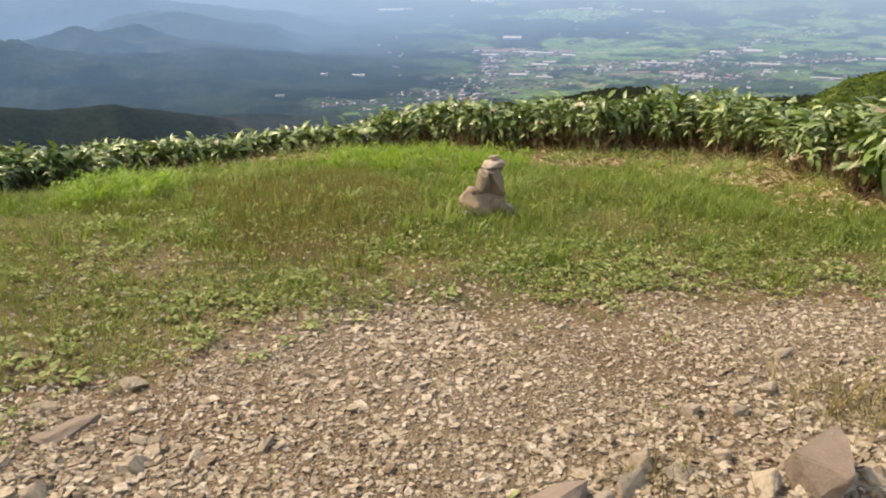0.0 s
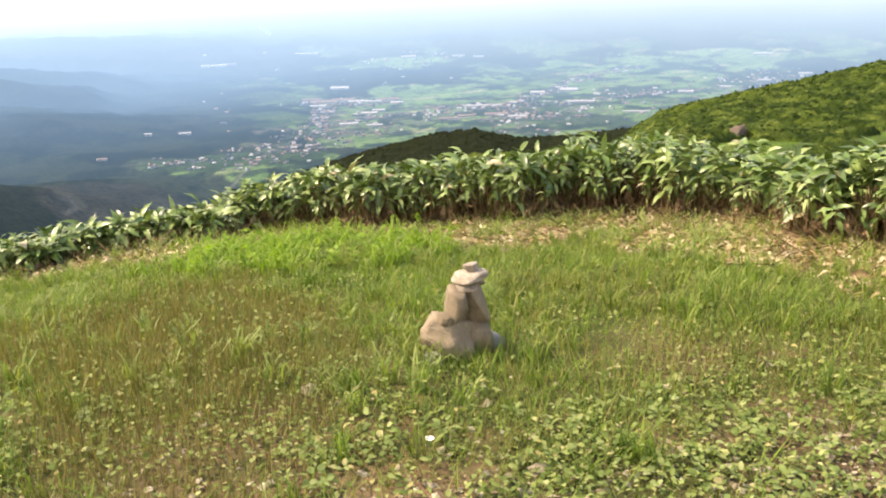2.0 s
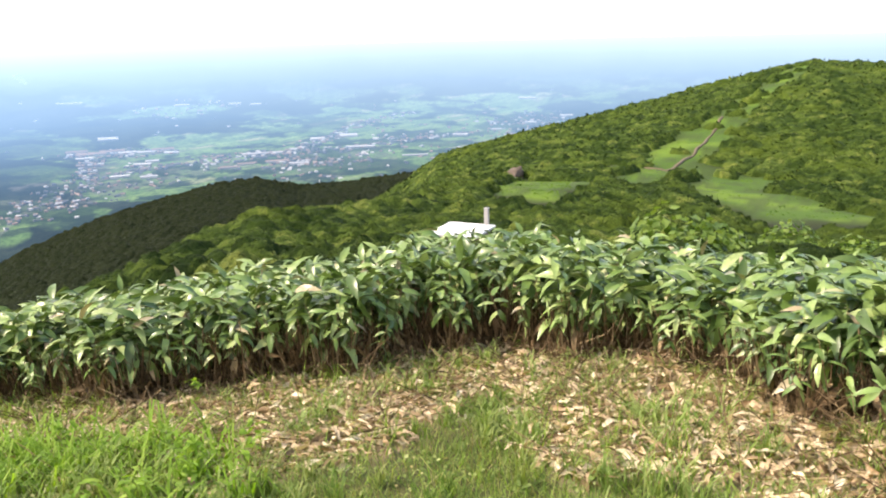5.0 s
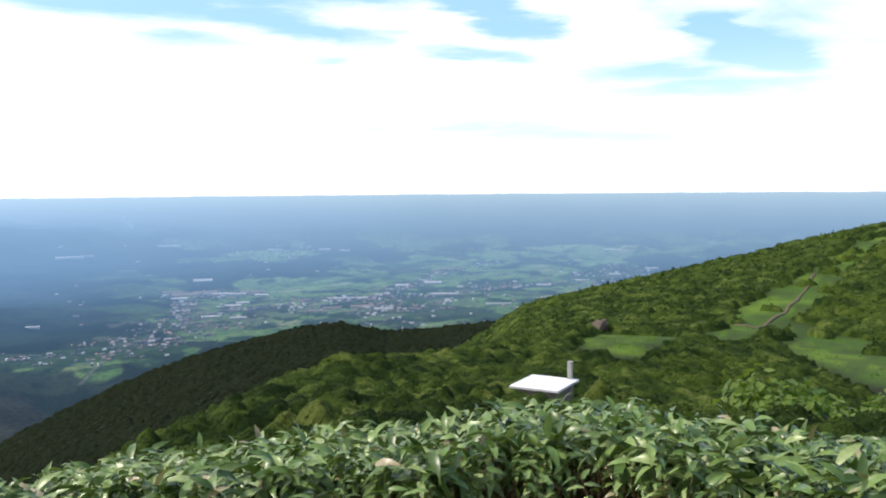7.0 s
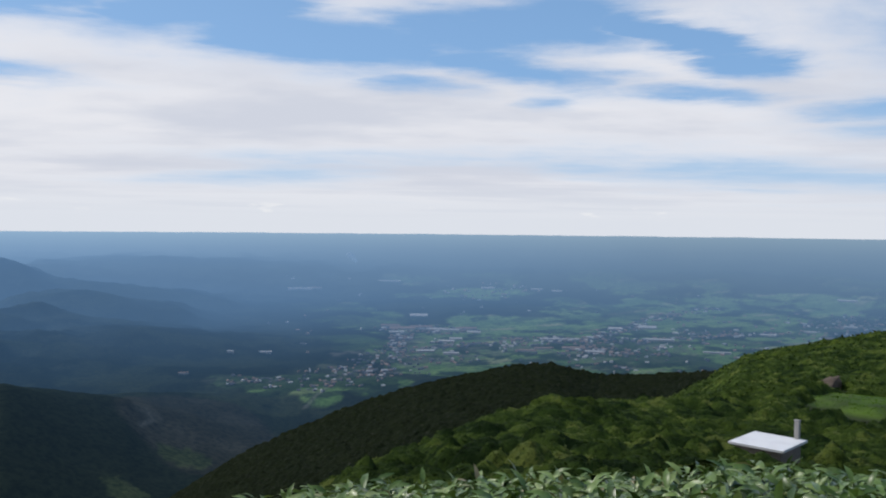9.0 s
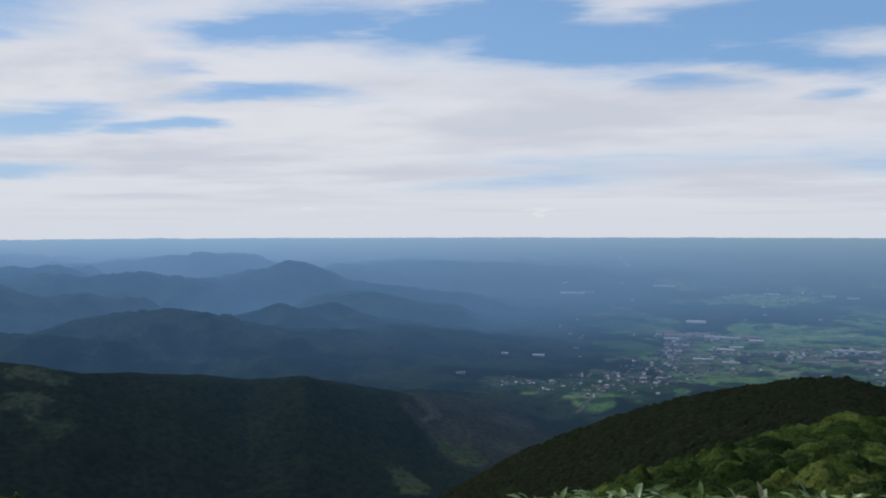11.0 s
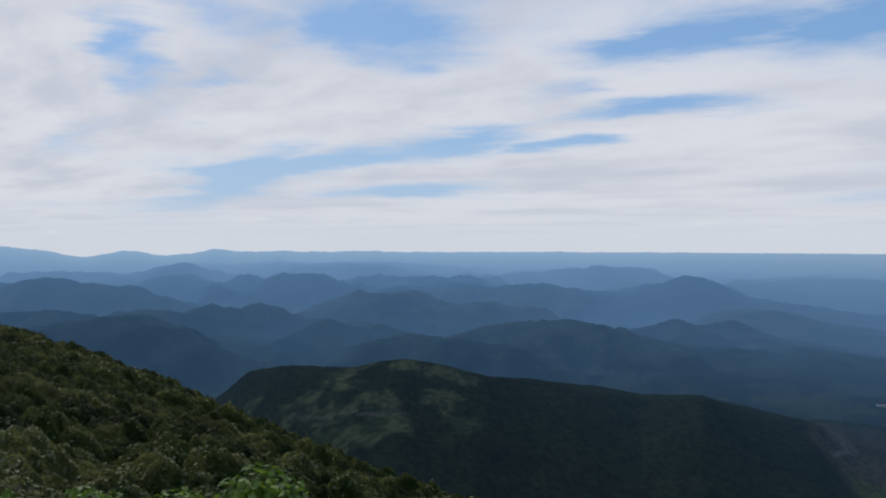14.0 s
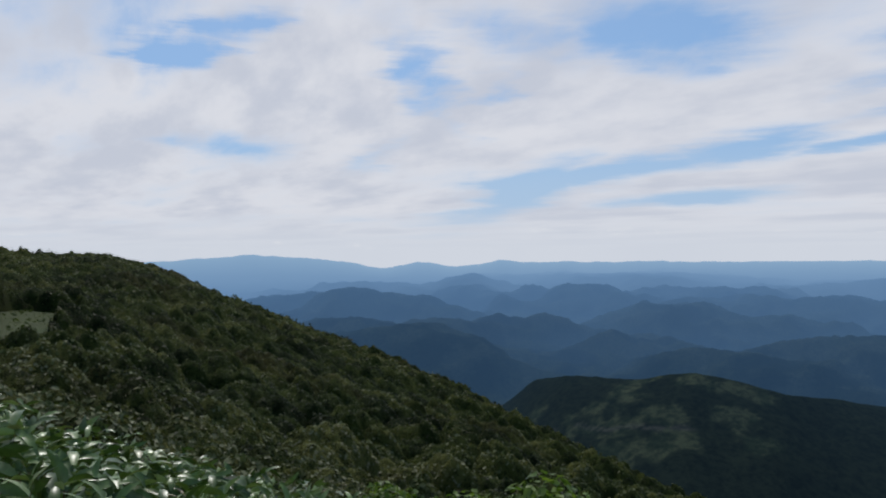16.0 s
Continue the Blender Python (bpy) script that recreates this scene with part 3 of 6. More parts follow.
FAR = ([-150, 40, 50, 52.2, 55.1, 57.6, 59.8, 62.9, 64.6, 67.9, 70.8, 74, 80, 100, 150],
       [4880] * 15,
       [-0.6, -0.6, -0.62, -0.5, -0.95, -0.56, -0.95, -0.48, -0.33, -0.02, -0.18, -0.45, -0.5, -0.6, -0.6])
KNOTS = [SLOPE, SHELF, SPUR, BACK, RIDGE, FOOT, HILL, PLAIN, HILLS_1, DIP_1, HILLS_2, DIP_2, HILLS_3, DIP_3, FAR]
ROUGHNESS = [0, 0.1, 0.05, 0.1, 0.0, 0.1, 0.0, 0, 0.15, 0.1, 0.12, 0.12, 0.12, 0.12, 0.05]


def knotted(az, d, z, pd, pz, rough=True):
    """The land along each bearing, from knot to knot."""
    for k, (ka, kd, ke) in enumerate(KNOTS):
        nd, ne = np.interp(az, ka, kd), np.interp(az, ka, ke)
        if rough and ROUGHNESS[k]:
            ne = ne + ROUGHNESS[k] * (np.interp(az, [20, 48], [0.7, 2.4]) if k == len(KNOTS) - 1 else 1.0) * 2 * (soft_noise(az + 300, np.full_like(az, 10.0 * k), 1.1 if k == len(KNOTS) - 1 else 2.6, 20 + k, 4) - 0.5)
        nz = EYE + nd * np.tan(np.radians(ne))
        t = np.clip((d - pd) / (nd - pd), 0, 1)
        t = 0.65 * t + 0.35 * t * t * (3 - 2 * t)
        z = np.where(d > pd, pz + (nz - pz) * t, z)
        pd, pz = nd, nz
    return z


def land(az, d):
    """Height of the land at a bearing and distance."""
    az, d = np.broadcast_arrays(np.asarray(az, float), np.asarray(d, float))
    x, y = polar(az, d)
    d0 = rim(az) + 1.2
    z0 = knoll(*polar(az, d0)) - 0.05
    z = knotted(az, d, knoll(x, y), d0, z0)
    if d.max() > 1700:
        spurs = np.abs(soft_noise(x, y, 420.0, 12, 5) - 0.5) * 2
        wander = soft_noise(x, y, 330.0, 13, 5) - 0.5
        up = np.zeros_like(z)
        for ca, cd, ce, ha in NEAR_HILLS + FAR_HILLS:
            one = np.array([ca])
            foot = float(knotted(one, np.array([float(cd)]), one * 0, one * 0 + 7, one * 0, False)[0])
            r = np.hypot((az - ca + 5.0 * wander) / (2.6 * ha), (d - cd) / (0.13 * cd)) * (0.82 + 0.75 * spurs) + 0.22 * wander
            r = np.clip(r, 0, 1)
            up = np.maximum(up, (EYE + cd * math.tan(radians(ce)) - foot) * (0.5 + 0.5 * np.cos(math.pi * r ** 0.9)))
        z = z + up
    lumps = soft_noise(x, y, 26.0, 8, 4) - 0.5
    z = z + lumps * 3.0 * step(d, 25, 90) * step(d, 900, 400)
    big = soft_noise(x, y, 300.0, 9, 6) - 0.5
    fold = np.abs(soft_noise(x, y, 150.0, 10, 4) - 0.5) * 2
    z = z - 10 * (fold - 0.3) * step(d, 760, 900) * step(d, 1180, 1060)
    return z + big * np.minimum(d, 2600) * (0.035 + 0.025 * step(az, 14, 24) * step(d, 1700, 2300)) * step(d, 700, 1500) * step(d, 4500, 3700) * (1 - 0.85 * step(d, 1600, 2200) * step(az, 22, 8))


def height(x, y):
    return land(*bearing(x, y))


def near_line(x, y, pts):
    """Distance to a line through points."""
    best = np.full(np.shape(x), 1e9)
    for (x0, y0), (x1, y1) in zip(pts[:-1], pts[1:]):
        dx, dy = x1 - x0, y1 - y0
        t = np.clip(((x - x0) * dx + (y - y0) * dy) / (dx * dx + dy * dy), 0, 1)
        best = np.minimum(best, np.hypot(x - x0 - t * dx, y - y0 - t * dy))
    return best


TRAIL = [polar(a, d) for a, d in ((-34.5, 112), (-36.5, 124), (-38.1, 140), (-40.2, 163), (-41.8, 182), (-42.7, 205), (-44.2, 244), (-45.8, 280), (-47.6, 322))]
MEADOW_LOW = [polar(a, d) for a, d in ((-30.9, 107), (-31.7, 117), (-33.0, 130))]
GLADE = [polar(a, d) for a, d in ((-38.6, 164), (-41.8, 168), (-44.2, 158), (-43.4, 145), (-45.6, 132), (-48.0, 116))]
GLADE_LEFT = [polar(a, d) for a, d in ((82.2, 36), (81.6, 44), (80.6, 54))]
GLADE_UP = [polar(a, d) for a, d in ((-38.4, 163), (-40.0, 178), (-42.4, 208))]


def meadow(x, y):
    """Grassland among the shrubs of the slopes, 0 to 1."""
    wob = 12 * (soft_noise(x, y, 13.0, 31, 5) - 0.5)
    a = 1 - step(near_line(x, y, TRAIL[2:]) + 0.8 * wob, 2.0, 6.5)
    b = 1 - step(near_line(x, y, GLADE) + wob, 3.5, 12.0)
    g = 1 - step(near_line(x, y, GLADE_UP) + wob, 2.5, 9.0)
    c = 1 - step(near_line(x, y, MEADOW_LOW) + 0.35 * wob, 3.0, 6.8)
    f = 1 - step(near_line(x, y, GLADE_LEFT) + 0.28 * wob, 0.9, 2.8)
    return np.maximum.reduce([a, b, c, f, g])


GRAVEL_X = [-3.0, -1.75, -1.37, -1.12, -0.95, -0.59, -0.23, 0.31, 0.75, 1.37, 1.81, 3.0]
GRAVEL_Y = [0.9, 2.75, 3.0, 3.2, 3.42, 3.66, 3.85, 3.76, 3.76, 4.0, 4.02, 3.7]


def gravel(x, y):
    """The bare stony ground, 0 to 1."""
    edge = np.interp(x, GRAVEL_X, GRAVEL_Y) + 0.9 * (soft_noise(x, y, 0.5, 41) - 0.5)
    return step(edge - y, -0.22, 0.3) * step(x, -2.6, -1.4)


def border(x):
    """How far the thin growth reaches into the meadow from the gravel."""
    return np.interp(x, [-1.3, -0.7, -0.1, 0.6, 1.0], [0.35, 0.9, 1.4, 1.0, 0.35])


def sorrel(x, y):
    """Where the meadow turns reddish brown, 0 to 1."""
    a = np.exp(-((x + 1.0) / 0.85) ** 2 - ((y - 6.1) / 1.25) ** 2) + 0.9 * np.exp(-((x - 1.30) / 0.34) ** 2 - ((y - 5.15) / 0.26) ** 2)
    return step(a + 1.0 * (soft_noise(x, y, 0.8, 97) - 0.5), 0.17, 0.52)


def sandy(x, y):
    """Thin pale soil with few weeds beside the gravel, 0 to 1."""
    a = np.exp(-((x + 1.5) / 0.85) ** 2 - ((y - 4.1) / 0.85) ** 2)
    return 0.6 * step(a + 1.0 * (soft_noise(x, y, 0.5, 49) - 0.5), 0.25, 0.6)


def litter(x, y):
    """Dead leaves at the foot of the bamboo grass, 0 to 1."""
    az, d = bearing(x, y)
    into = rim(az) - d
    wide = np.interp(az, [-70, -50, -40, -30, -20, -12, 0, 12, 22, 40, 60], [0.6, 1.35, 1.7, 1.65, 1.35, 1.45, 1.6, 1.2, 0.7, 0.1, 0.0])
    return step(wide * (0.25 + 1.4 * soft_noise(x, y, 0.65, 51)) - into, -0.15, 0.25) * step(np.abs(az + 8), 70, 45) * step(into, -0.7, -0.35)


def mix3(a, b, t):
    return a + (np.asarray(b) - a) * t[..., None]


def cover(x, y, az, d, z):
    """Base colour of the ground, with the shade under bamboo and shrubs painted in."""
    c = np.broadcast_to(np.array([0.105, 0.115, 0.04]), (*np.shape(x), 3))
    bare = soft_noise(x, y, 0.55, 44, 4)
    c = mix3(c, [0.130, 0.122, 0.055], 0.6 * step(bare, 0.55, 0.70))
    c = mix3(c, [0.20, 0.125, 0.075], 0.8 * step(bare, 0.46, 0.58) * step(y, 5.8, 4.9))
    c = mix3(c, [0.07, 0.085, 0.028], 0.8 * step(soft_noise(x, y, 0.12, 45, 3), 0.45, 0.62))
    fringe = step((y - np.interp(x, GRAVEL_X, GRAVEL_Y)) / border(x), 1.05, 0.1) * step(soft_noise(x, y, 0.4, 47, 4), 0.36, 0.56)
    c = mix3(c, [0.27, 0.175, 0.105], 0.85 * fringe)
    c = mix3(c, [0.29, 0.225, 0.14], 0.85 * sandy(x, y))
    c = mix3(c, [0.135, 0.115, 0.055], 0.6 * sorrel(x, y))
    c = mix3(c, mix3(np.broadcast_to(np.array([0.32, 0.265, 0.19]), c.shape), [0.27, 0.195, 0.13], step(soft_noise(x, y, 0.5, 56, 3), 0.45, 0.65)), gravel(x, y))
    c = mix3(c, [0.40, 0.31, 0.205], litter(x, y) * 0.9)
    # shade beneath the bamboo, then the shrubs, painted as darker ground
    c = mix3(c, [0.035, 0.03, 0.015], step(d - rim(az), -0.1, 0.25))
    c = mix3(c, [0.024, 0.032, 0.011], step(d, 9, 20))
    m = meadow(x, y) * step(d, 26, 34)
    turf = mix3(np.broadcast_to(np.array([0.062, 0.125, 0.018]), c.shape), [0.120, 0.205, 0.024], step(soft_noise(x, y, 9, 61, 4), 0.45, 0.62))
    turf = mix3(turf, [0.070, 0.090, 0.034], step(az, 20, 30))
    c = mix3(c, mix3(turf, [0.046, 0.074, 0.020], 0.75 * step(soft_noise(x, y, 3.2, 62, 4), 0.50, 0.62)), m)
    c = mix3(c, [0.026, 0.040, 0.016], step(d, 330, 400))
    return c


FIELDS = [(6.2, 3.0, 1860, 80), (3.8, 3.0, 1820, 130), (1.8, 1.6, 1700, 110), (-1.0, 2.4, 1760, 120), (-8.0, 4.0, 2050, 170), (-16.0, 8.0, 2180, 240), (-25.0, 4.0, 2350, 260), (-12.0, 4.6, 2850, 260), (-21.5, 8.5, 2900, 560), (-25.5, 5.6, 3470, 150), (-29.4, 3.2, 3740, 80), (-9.0, 3.4, 3640, 90), (-4.3, 1.8, 3560, 50)]
LOW_FIELDS = [(10.2, 1.6, 1185, 36), (14.3, 1.5, 1030, 34)]
TOWNS = [(-1.7, 3.0, 2080, 230), (-6.0, 3.0, 2340, 240), (-4.6, 3.6, 2740, 120), (-15.9, 5.0, 2390, 210), (-10.5, 2.5, 2400, 200), (-17.5, 5.0, 2150, 130), (7.6, 3.2, 1890, 50)]
ROADS = [[polar(a, d) for a, d in row] for row in (
    ((3.0, 1580), (1.8, 1690), (1.4, 1790), (0.6, 1880), (-1.4, 1960), (-2.6, 2200), (-3.4, 2600)), ((8.6, 1840), (5.6, 1880), (3.4, 1850), (0.9, 1850), (-2.4, 1900)),
    ((-3.0, 2250), (-8.0, 2420), (-13.5, 2480), (-20.0, 2620), (-27.0, 2900)), ((-15.0, 2300), (-16.2, 2600), (-19.0, 3050), (-23.0, 3420)), ((12.9, 1330), (12.4, 1290), (13.1, 1240)), ((11.4, 1205), (9.6, 1175), (8.9, 1190)))]
FELLED = [(38.4, 2.3, 1090, 20), (42.8, 1.5, 1094, 9), (44.0, 1.2, 1064, 30), (45.6, 1.6, 1022, 26), (44.2, 1.6, 992, 16), (41.8, 1.2, 1006, 16), (44.0, 2.4, 950, 22), (41.4, 1.6, 966, 16), (37.4, 1.5, 1020, 14), (36.1, 1.2, 978, 18), (50.6, 1.2, 1082, 18)]


def parcels(x, y, long, wide, turn, seed):
    """Fields in rows: a random number for each, and the distance to its edge in metres."""
    c, s = math.cos(radians(turn)), math.sin(radians(turn))
    u, v = x * c + y * s, y * c - x * s
    u, v = u + 30 * (soft_noise(x, y, 260.0, seed + 1, 2) - 0.5), v + 30 * (soft_noise(x, y, 260.0, seed + 2, 2) - 0.5)
    row = np.floor(v / wide)
    u = u + long * lattice(row, row * 0 + 3, seed + 3)
    col = np.floor(u / long)
    edge = np.minimum(np.abs(u / long - col - 0.5) * -long + long / 2, np.abs(v / wide - row - 0.5) * -wide + wide / 2)
    return lattice(col, row, seed), edge


def valley_cover(x, y, az, d):
    """Base colour of the far land: woods, paddies, villages, clearings."""
    c = np.broadcast_to(np.array([0.018, 0.025, 0.014]), (*np.shape(x), 3))
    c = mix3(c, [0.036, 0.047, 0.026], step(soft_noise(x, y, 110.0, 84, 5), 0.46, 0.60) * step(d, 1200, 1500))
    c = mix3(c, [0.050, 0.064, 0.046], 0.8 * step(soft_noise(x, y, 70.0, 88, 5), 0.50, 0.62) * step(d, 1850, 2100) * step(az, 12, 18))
    ragged = soft_noise(x, y, 200.0, 71, 6) - 0.5

    def zones(rows, rag=1.6):
        best = np.full(np.shape(x), -2.0)
        for ca, ha, cd, hd in rows:
            best = np.maximum(best, 1.3 - np.hypot((az - ca) / ha, (d - cd) / hd))
        return step(best + rag * ragged, 0.10, 0.24)

    spur = zones([(9.6, 4.6, 1330, 190)], 0.6) * step(d, 1080, 1120)
    c = mix3(c, mix3(np.broadcast_to(np.array([0.036, 0.037, 0.027]), c.shape), [0.052, 0.052, 0.040], step(soft_noise(x, y, 60.0, 85, 5), 0.48, 0.62)), spur * 0.9)
    built = zones(TOWNS)
    open_land = np.maximum(zones(FIELDS), built * step(soft_noise(x, y, 120.0, 70, 4), 0.40, 0.50))
    open_land = np.maximum(open_land, 0.7 * step(az, 6, -4) * step(d, 2000, 2600) * step(d, 4300, 3700) * step(soft_noise(x, y, 300.0, 82, 5), 0.58, 0.62))
    tone, edge = parcels(x, y, 95.0, 42.0, 24, 72)
    green = mix3(np.broadcast_to(np.array([0.088, 0.165, 0.052]), c.shape), [0.165, 0.260, 0.088], tone)
    green = mix3(green, [0.27, 0.26, 0.17], 0.7 * step(tone, 0.90, 0.93))
    green = mix3(green, [0.05, 0.08, 0.038], 0.75 * step(edge, 5.0, 1.5))
    green = mix3(green, [0.035, 0.055, 0.03], 0.85 * step(lattice(np.floor(tone * 997), np.floor(tone * 131), 5), 0.80, 0.84) * step(az, -8, -4))
    # field colour raised with distance, to offset the haze painted over it
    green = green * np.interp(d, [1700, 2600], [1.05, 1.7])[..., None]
    c = mix3(c, green, open_land)
    trees = np.maximum(step(soft_noise(x, y, 75.0, 81, 5), 0.54, 0.59), 0.8 * step(soft_noise(x, y, 260.0, 73, 5), 0.60, 0.63))
    c = mix3(c, [0.020, 0.032, 0.018], 0.9 * open_land * trees)
    c = mix3(c, [0.18, 0.175, 0.155], 0.6 * built * step(soft_noise(x, y, 34.0, 75, 3), 0.46, 0.58) * (1 - 0.8 * trees))
    for line in ROADS:
        c = mix3(c, [0.22, 0.22, 0.20], 0.45 * (1 - step(near_line(x, y, line) + 10 * ragged, 0.5, 4.5)))
    low = np.full(np.shape(x), -2.0)
    for ca, ha, cd, hd in LOW_FIELDS:
        low = np.maximum(low, 1.2 - np.hypot((az - ca) / ha, (d - cd) / hd))
    low = step(low + 2.2 * (soft_noise(x, y, 55.0, 86, 5) - 0.5), 0.2, 0.34)
    c = mix3(c, mix3(np.broadcast_to(np.array([0.045, 0.060, 0.026]), c.shape), [0.07, 0.085, 0.038], step(soft_noise(x, y, 40, 76, 3), 0.4, 0.6)), low)
    scar = np.exp(-((az - 12.9) / 1.1) ** 2 - ((d - 1330) / 70) ** 2)
    c = mix3(c, [0.10, 0.10, 0.080], 0.6 * step(scar + 1.0 * (soft_noise(x, y, 40, 77, 5) - 0.5), 0.5, 0.6))
    # felled slopes on the near hill, between blocks of standing trees
    best = np.full(np.shape(x), -2.0)
    rag = soft_noise(x, y, 24.0, 78, 5) - 0.5
    for ca, ha, cd, hd in FELLED:
        best = np.maximum(best, 1.25 - (((az - ca) / ha) ** 4 + ((d - cd) / hd) ** 4) ** 0.25)
    felled = step(best + 1.9 * rag, 0.05, 0.34)
    grain = soft_noise(x, y, 14.0, 80, 4)
    felled = felled * (1 - 0.85 * step(soft_noise(x, y, 22.0, 87, 4), 0.60, 0.66))
    c = mix3(c, mix3(np.broadcast_to(np.array([0.028, 0.040, 0.021]), c.shape), [0.064, 0.077, 0.041], step(grain, 0.38, 0.62)), 0.92 * felled)
    road = np.abs(d - np.interp(az, [40, 43, 45, 47, 50], [982, 985, 993, 1012, 1048]) - 3 * np.sin(az * 1.9))
    c = mix3(c, [0.10, 0.10, 0.085], 0.6 * (1 - step(road, 1.5, 4.5)) * step(az, 39.5, 40.5) * step(az, 50.5, 49.5) * step(rag, 0.12, 0.0))
    bare = step(soft_noise(x, y, 150.0, 79, 4), 0.68, 0.71) * step(d, 1900, 2300) * (0.3 + 0.7 * step(az, 14, 6))
    return mix3(c, [0.055, 0.072, 0.046], 0.5 * bare)


def sheet(name, az, ds, color, mat):
    """One sheet of ground over bearings and distances, closed round where the bearings are."""
    A, D = np.meshgrid(az, ds, indexing="ij")
    x, y = polar(A, D)
    z = land(A, D)
    verts = np.stack([x, y, z], -1).reshape(-1, 3)
    na, nd = len(az), len(ds)
    i, j = np.meshgrid(np.arange(na - 1), np.arange(nd - 1), indexing="ij")
    f = np.stack([i * nd + j, i * nd + j + 1, (i + 1) * nd + j + 1, (i + 1) * nd + j], -1).reshape(-1, 4)[:, ::-1]
    me = mesh_of(name, verts, f, mat)
    c = color(x, y, A, D, z) if color is cover else color(x, y, A, D)
    rgba = np.ones((len(verts), 4), np.float32)
    rgba[:, :3] = c.reshape(-1, 3)
    if color is cover:
        rgba[:, 3] = (np.maximum.reduce([gravel(x, y), 0.6 * step(y - np.interp(x, GRAVEL_X, GRAVEL_Y), 0.9, 0.1), 0.4 * sandy(x, y)]) * (D < 8)).ravel()
    me.color_attributes.new("cover", "FLOAT_COLOR", "POINT").data.foreach_set("color", rgba.ravel())
    return new(name, me)


AZ_NEAR = np.concatenate([np.arange(-180, -62, 2.0), np.arange(-62, 92, 0.3), np.arange(92, 180.1, 2.0)])
AZ_FAR = np.concatenate([np.arange(-180, -60, 2.0), np.arange(-58, 14, 0.15), np.arange(14, 90, 0.25), np.arange(92, 180.1, 2.0)])
D_NEAR = np.concatenate([[0.02], np.arange(0.15, 9, 0.15), 9 * 1.03 ** np.arange(0, 146)])
D_NEAR = np.append(D_NEAR[D_NEAR < 655], 660.0)
D_FAR = np.concatenate([np.linspace(660, 860, 14), np.arange(868, 1120, 5.0), np.linspace(1130, 1800, 50), np.linspace(1812, 3600, 120), np.linspace(3615, 4885, 45)])
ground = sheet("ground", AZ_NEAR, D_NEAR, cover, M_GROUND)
tagged(ground, "stony grassy mountain top falling to shrub-covered slopes", "ground", kind="structure")
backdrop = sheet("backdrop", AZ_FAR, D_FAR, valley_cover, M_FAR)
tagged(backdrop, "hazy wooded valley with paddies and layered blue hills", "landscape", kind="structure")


def footpath():
    """The worn trail cut through the meadow of the ridge."""
    rows = np.array(PATH_CUT)
    t = np.linspace(0, len(rows) - 1, 90)
    x, y = np.interp(t, np.arange(len(rows)), rows[:, 0]), np.interp(t, np.arange(len(rows)), rows[:, 1])
    x, y = x + 0.8 * (soft_noise(x, y, 6.0, 33, 3) - 0.5), y + 0.8 * (soft_noise(x, y, 6.0, 34, 3) - 0.5)
    dx, dy = np.gradient(x), np.gradient(y)
    ln = np.hypot(dx, dy)
    half = 0.2 + 0.26 * soft_noise(x, y, 5.0, 35, 3)
    rings = []
    for k, up in ((-1.0, -0.1), (-0.8, 0.22), (0.8, 0.22), (1.0, -0.1)):
        px, py = x - dy / ln * half * k, y + dx / ln * half * k
        rings.append(np.stack([px, py, height(px, py) + up], 1))
    v = np.stack(rings, 1).reshape(-1, 3)
    i, k = np.meshgrid(np.arange(len(x) - 1), np.arange(3), indexing="ij")
    a = (i * 4 + k).ravel()
    ob = new("footpath", mesh_of("footpath", v, np.stack([a, a + 4, a + 5, a + 1], 1), M_SOIL))
    return tagged(ob, "worn brown earth footpath across the ridge meadow", "footpath", kind="structure")


footpath()


# ---------------------------------------------------------------- leaves and clumps
def blade(length, width, stations, droop, fold):
    """A long leaf along x: three points across, drooping to the tip."""
    v, f = [], []
    for i in range(stations + 1):
        t = i / stations
        w = width * (math.sin(math.pi * min(1.0, (t * 0.93 + 0.07)) ** 0.75)) ** 0.8 * 0.5 if i < stations else 0.0
        z = length * (0.12 * t - droop * t * t)
        x = length * t * (1 - 0.25 * droop * t)
        v += [(x, -w, z + fold * w), (x, 0, z), (x, w, z + fold * w)]
    for i in range(stations):
        a = 3 * i
        f += [(a, a + 3, a + 4, a + 1), (a + 1, a + 4, a + 5, a + 2)]
    return np.array(v), np.array(f)


def clump(n, leaf, seed, flat=0.8, lumps=7):
    """A leafy crown: small leaf sprays over a lumpy dome of radius about one."""
    r = np.random.default_rng(seed)
    cen = r.normal(0, 1, (lumps, 3)) * [0.42, 0.42, 0.25] + [0, 0, 0.45]
    rad = r.uniform(0.32, 0.62, lumps)
    k = r.integers(0, lumps, n)
    w = r.normal(0, 1, (n, 3))
    w[:, 2] = np.abs(w[:, 2]) * 1.0 - 0.35
    w /= np.linalg.norm(w, axis=1)[:, None]
    at = cen[k] + w * (rad[k] * r.uniform(0.75, 1.08, n))[:, None]
    at[:, 2] = np.maximum(at[:, 2], 0.02) * flat
    q = np.array([(-0.5, -0.32, 0), (0.1, -0.5, 0.06), (0.6, 0.1, -0.05), (-0.1, 0.5, 0.05)])
    up = w + r.normal(0, 0.45, (n, 3)) + [0, 0, 0.3]
    up /= np.linalg.norm(up, axis=1)[:, None]
    tx = np.cross(up, r.normal(0, 1, (n, 3)))
    tx /= np.linalg.norm(tx, axis=1)[:, None]
    rot = np.stack([tx, np.cross(up, tx), up], 2)
    return scatter(q, [(0, 1, 2, 3)], at, rot, leaf * r.uniform(0.7, 1.35, n))


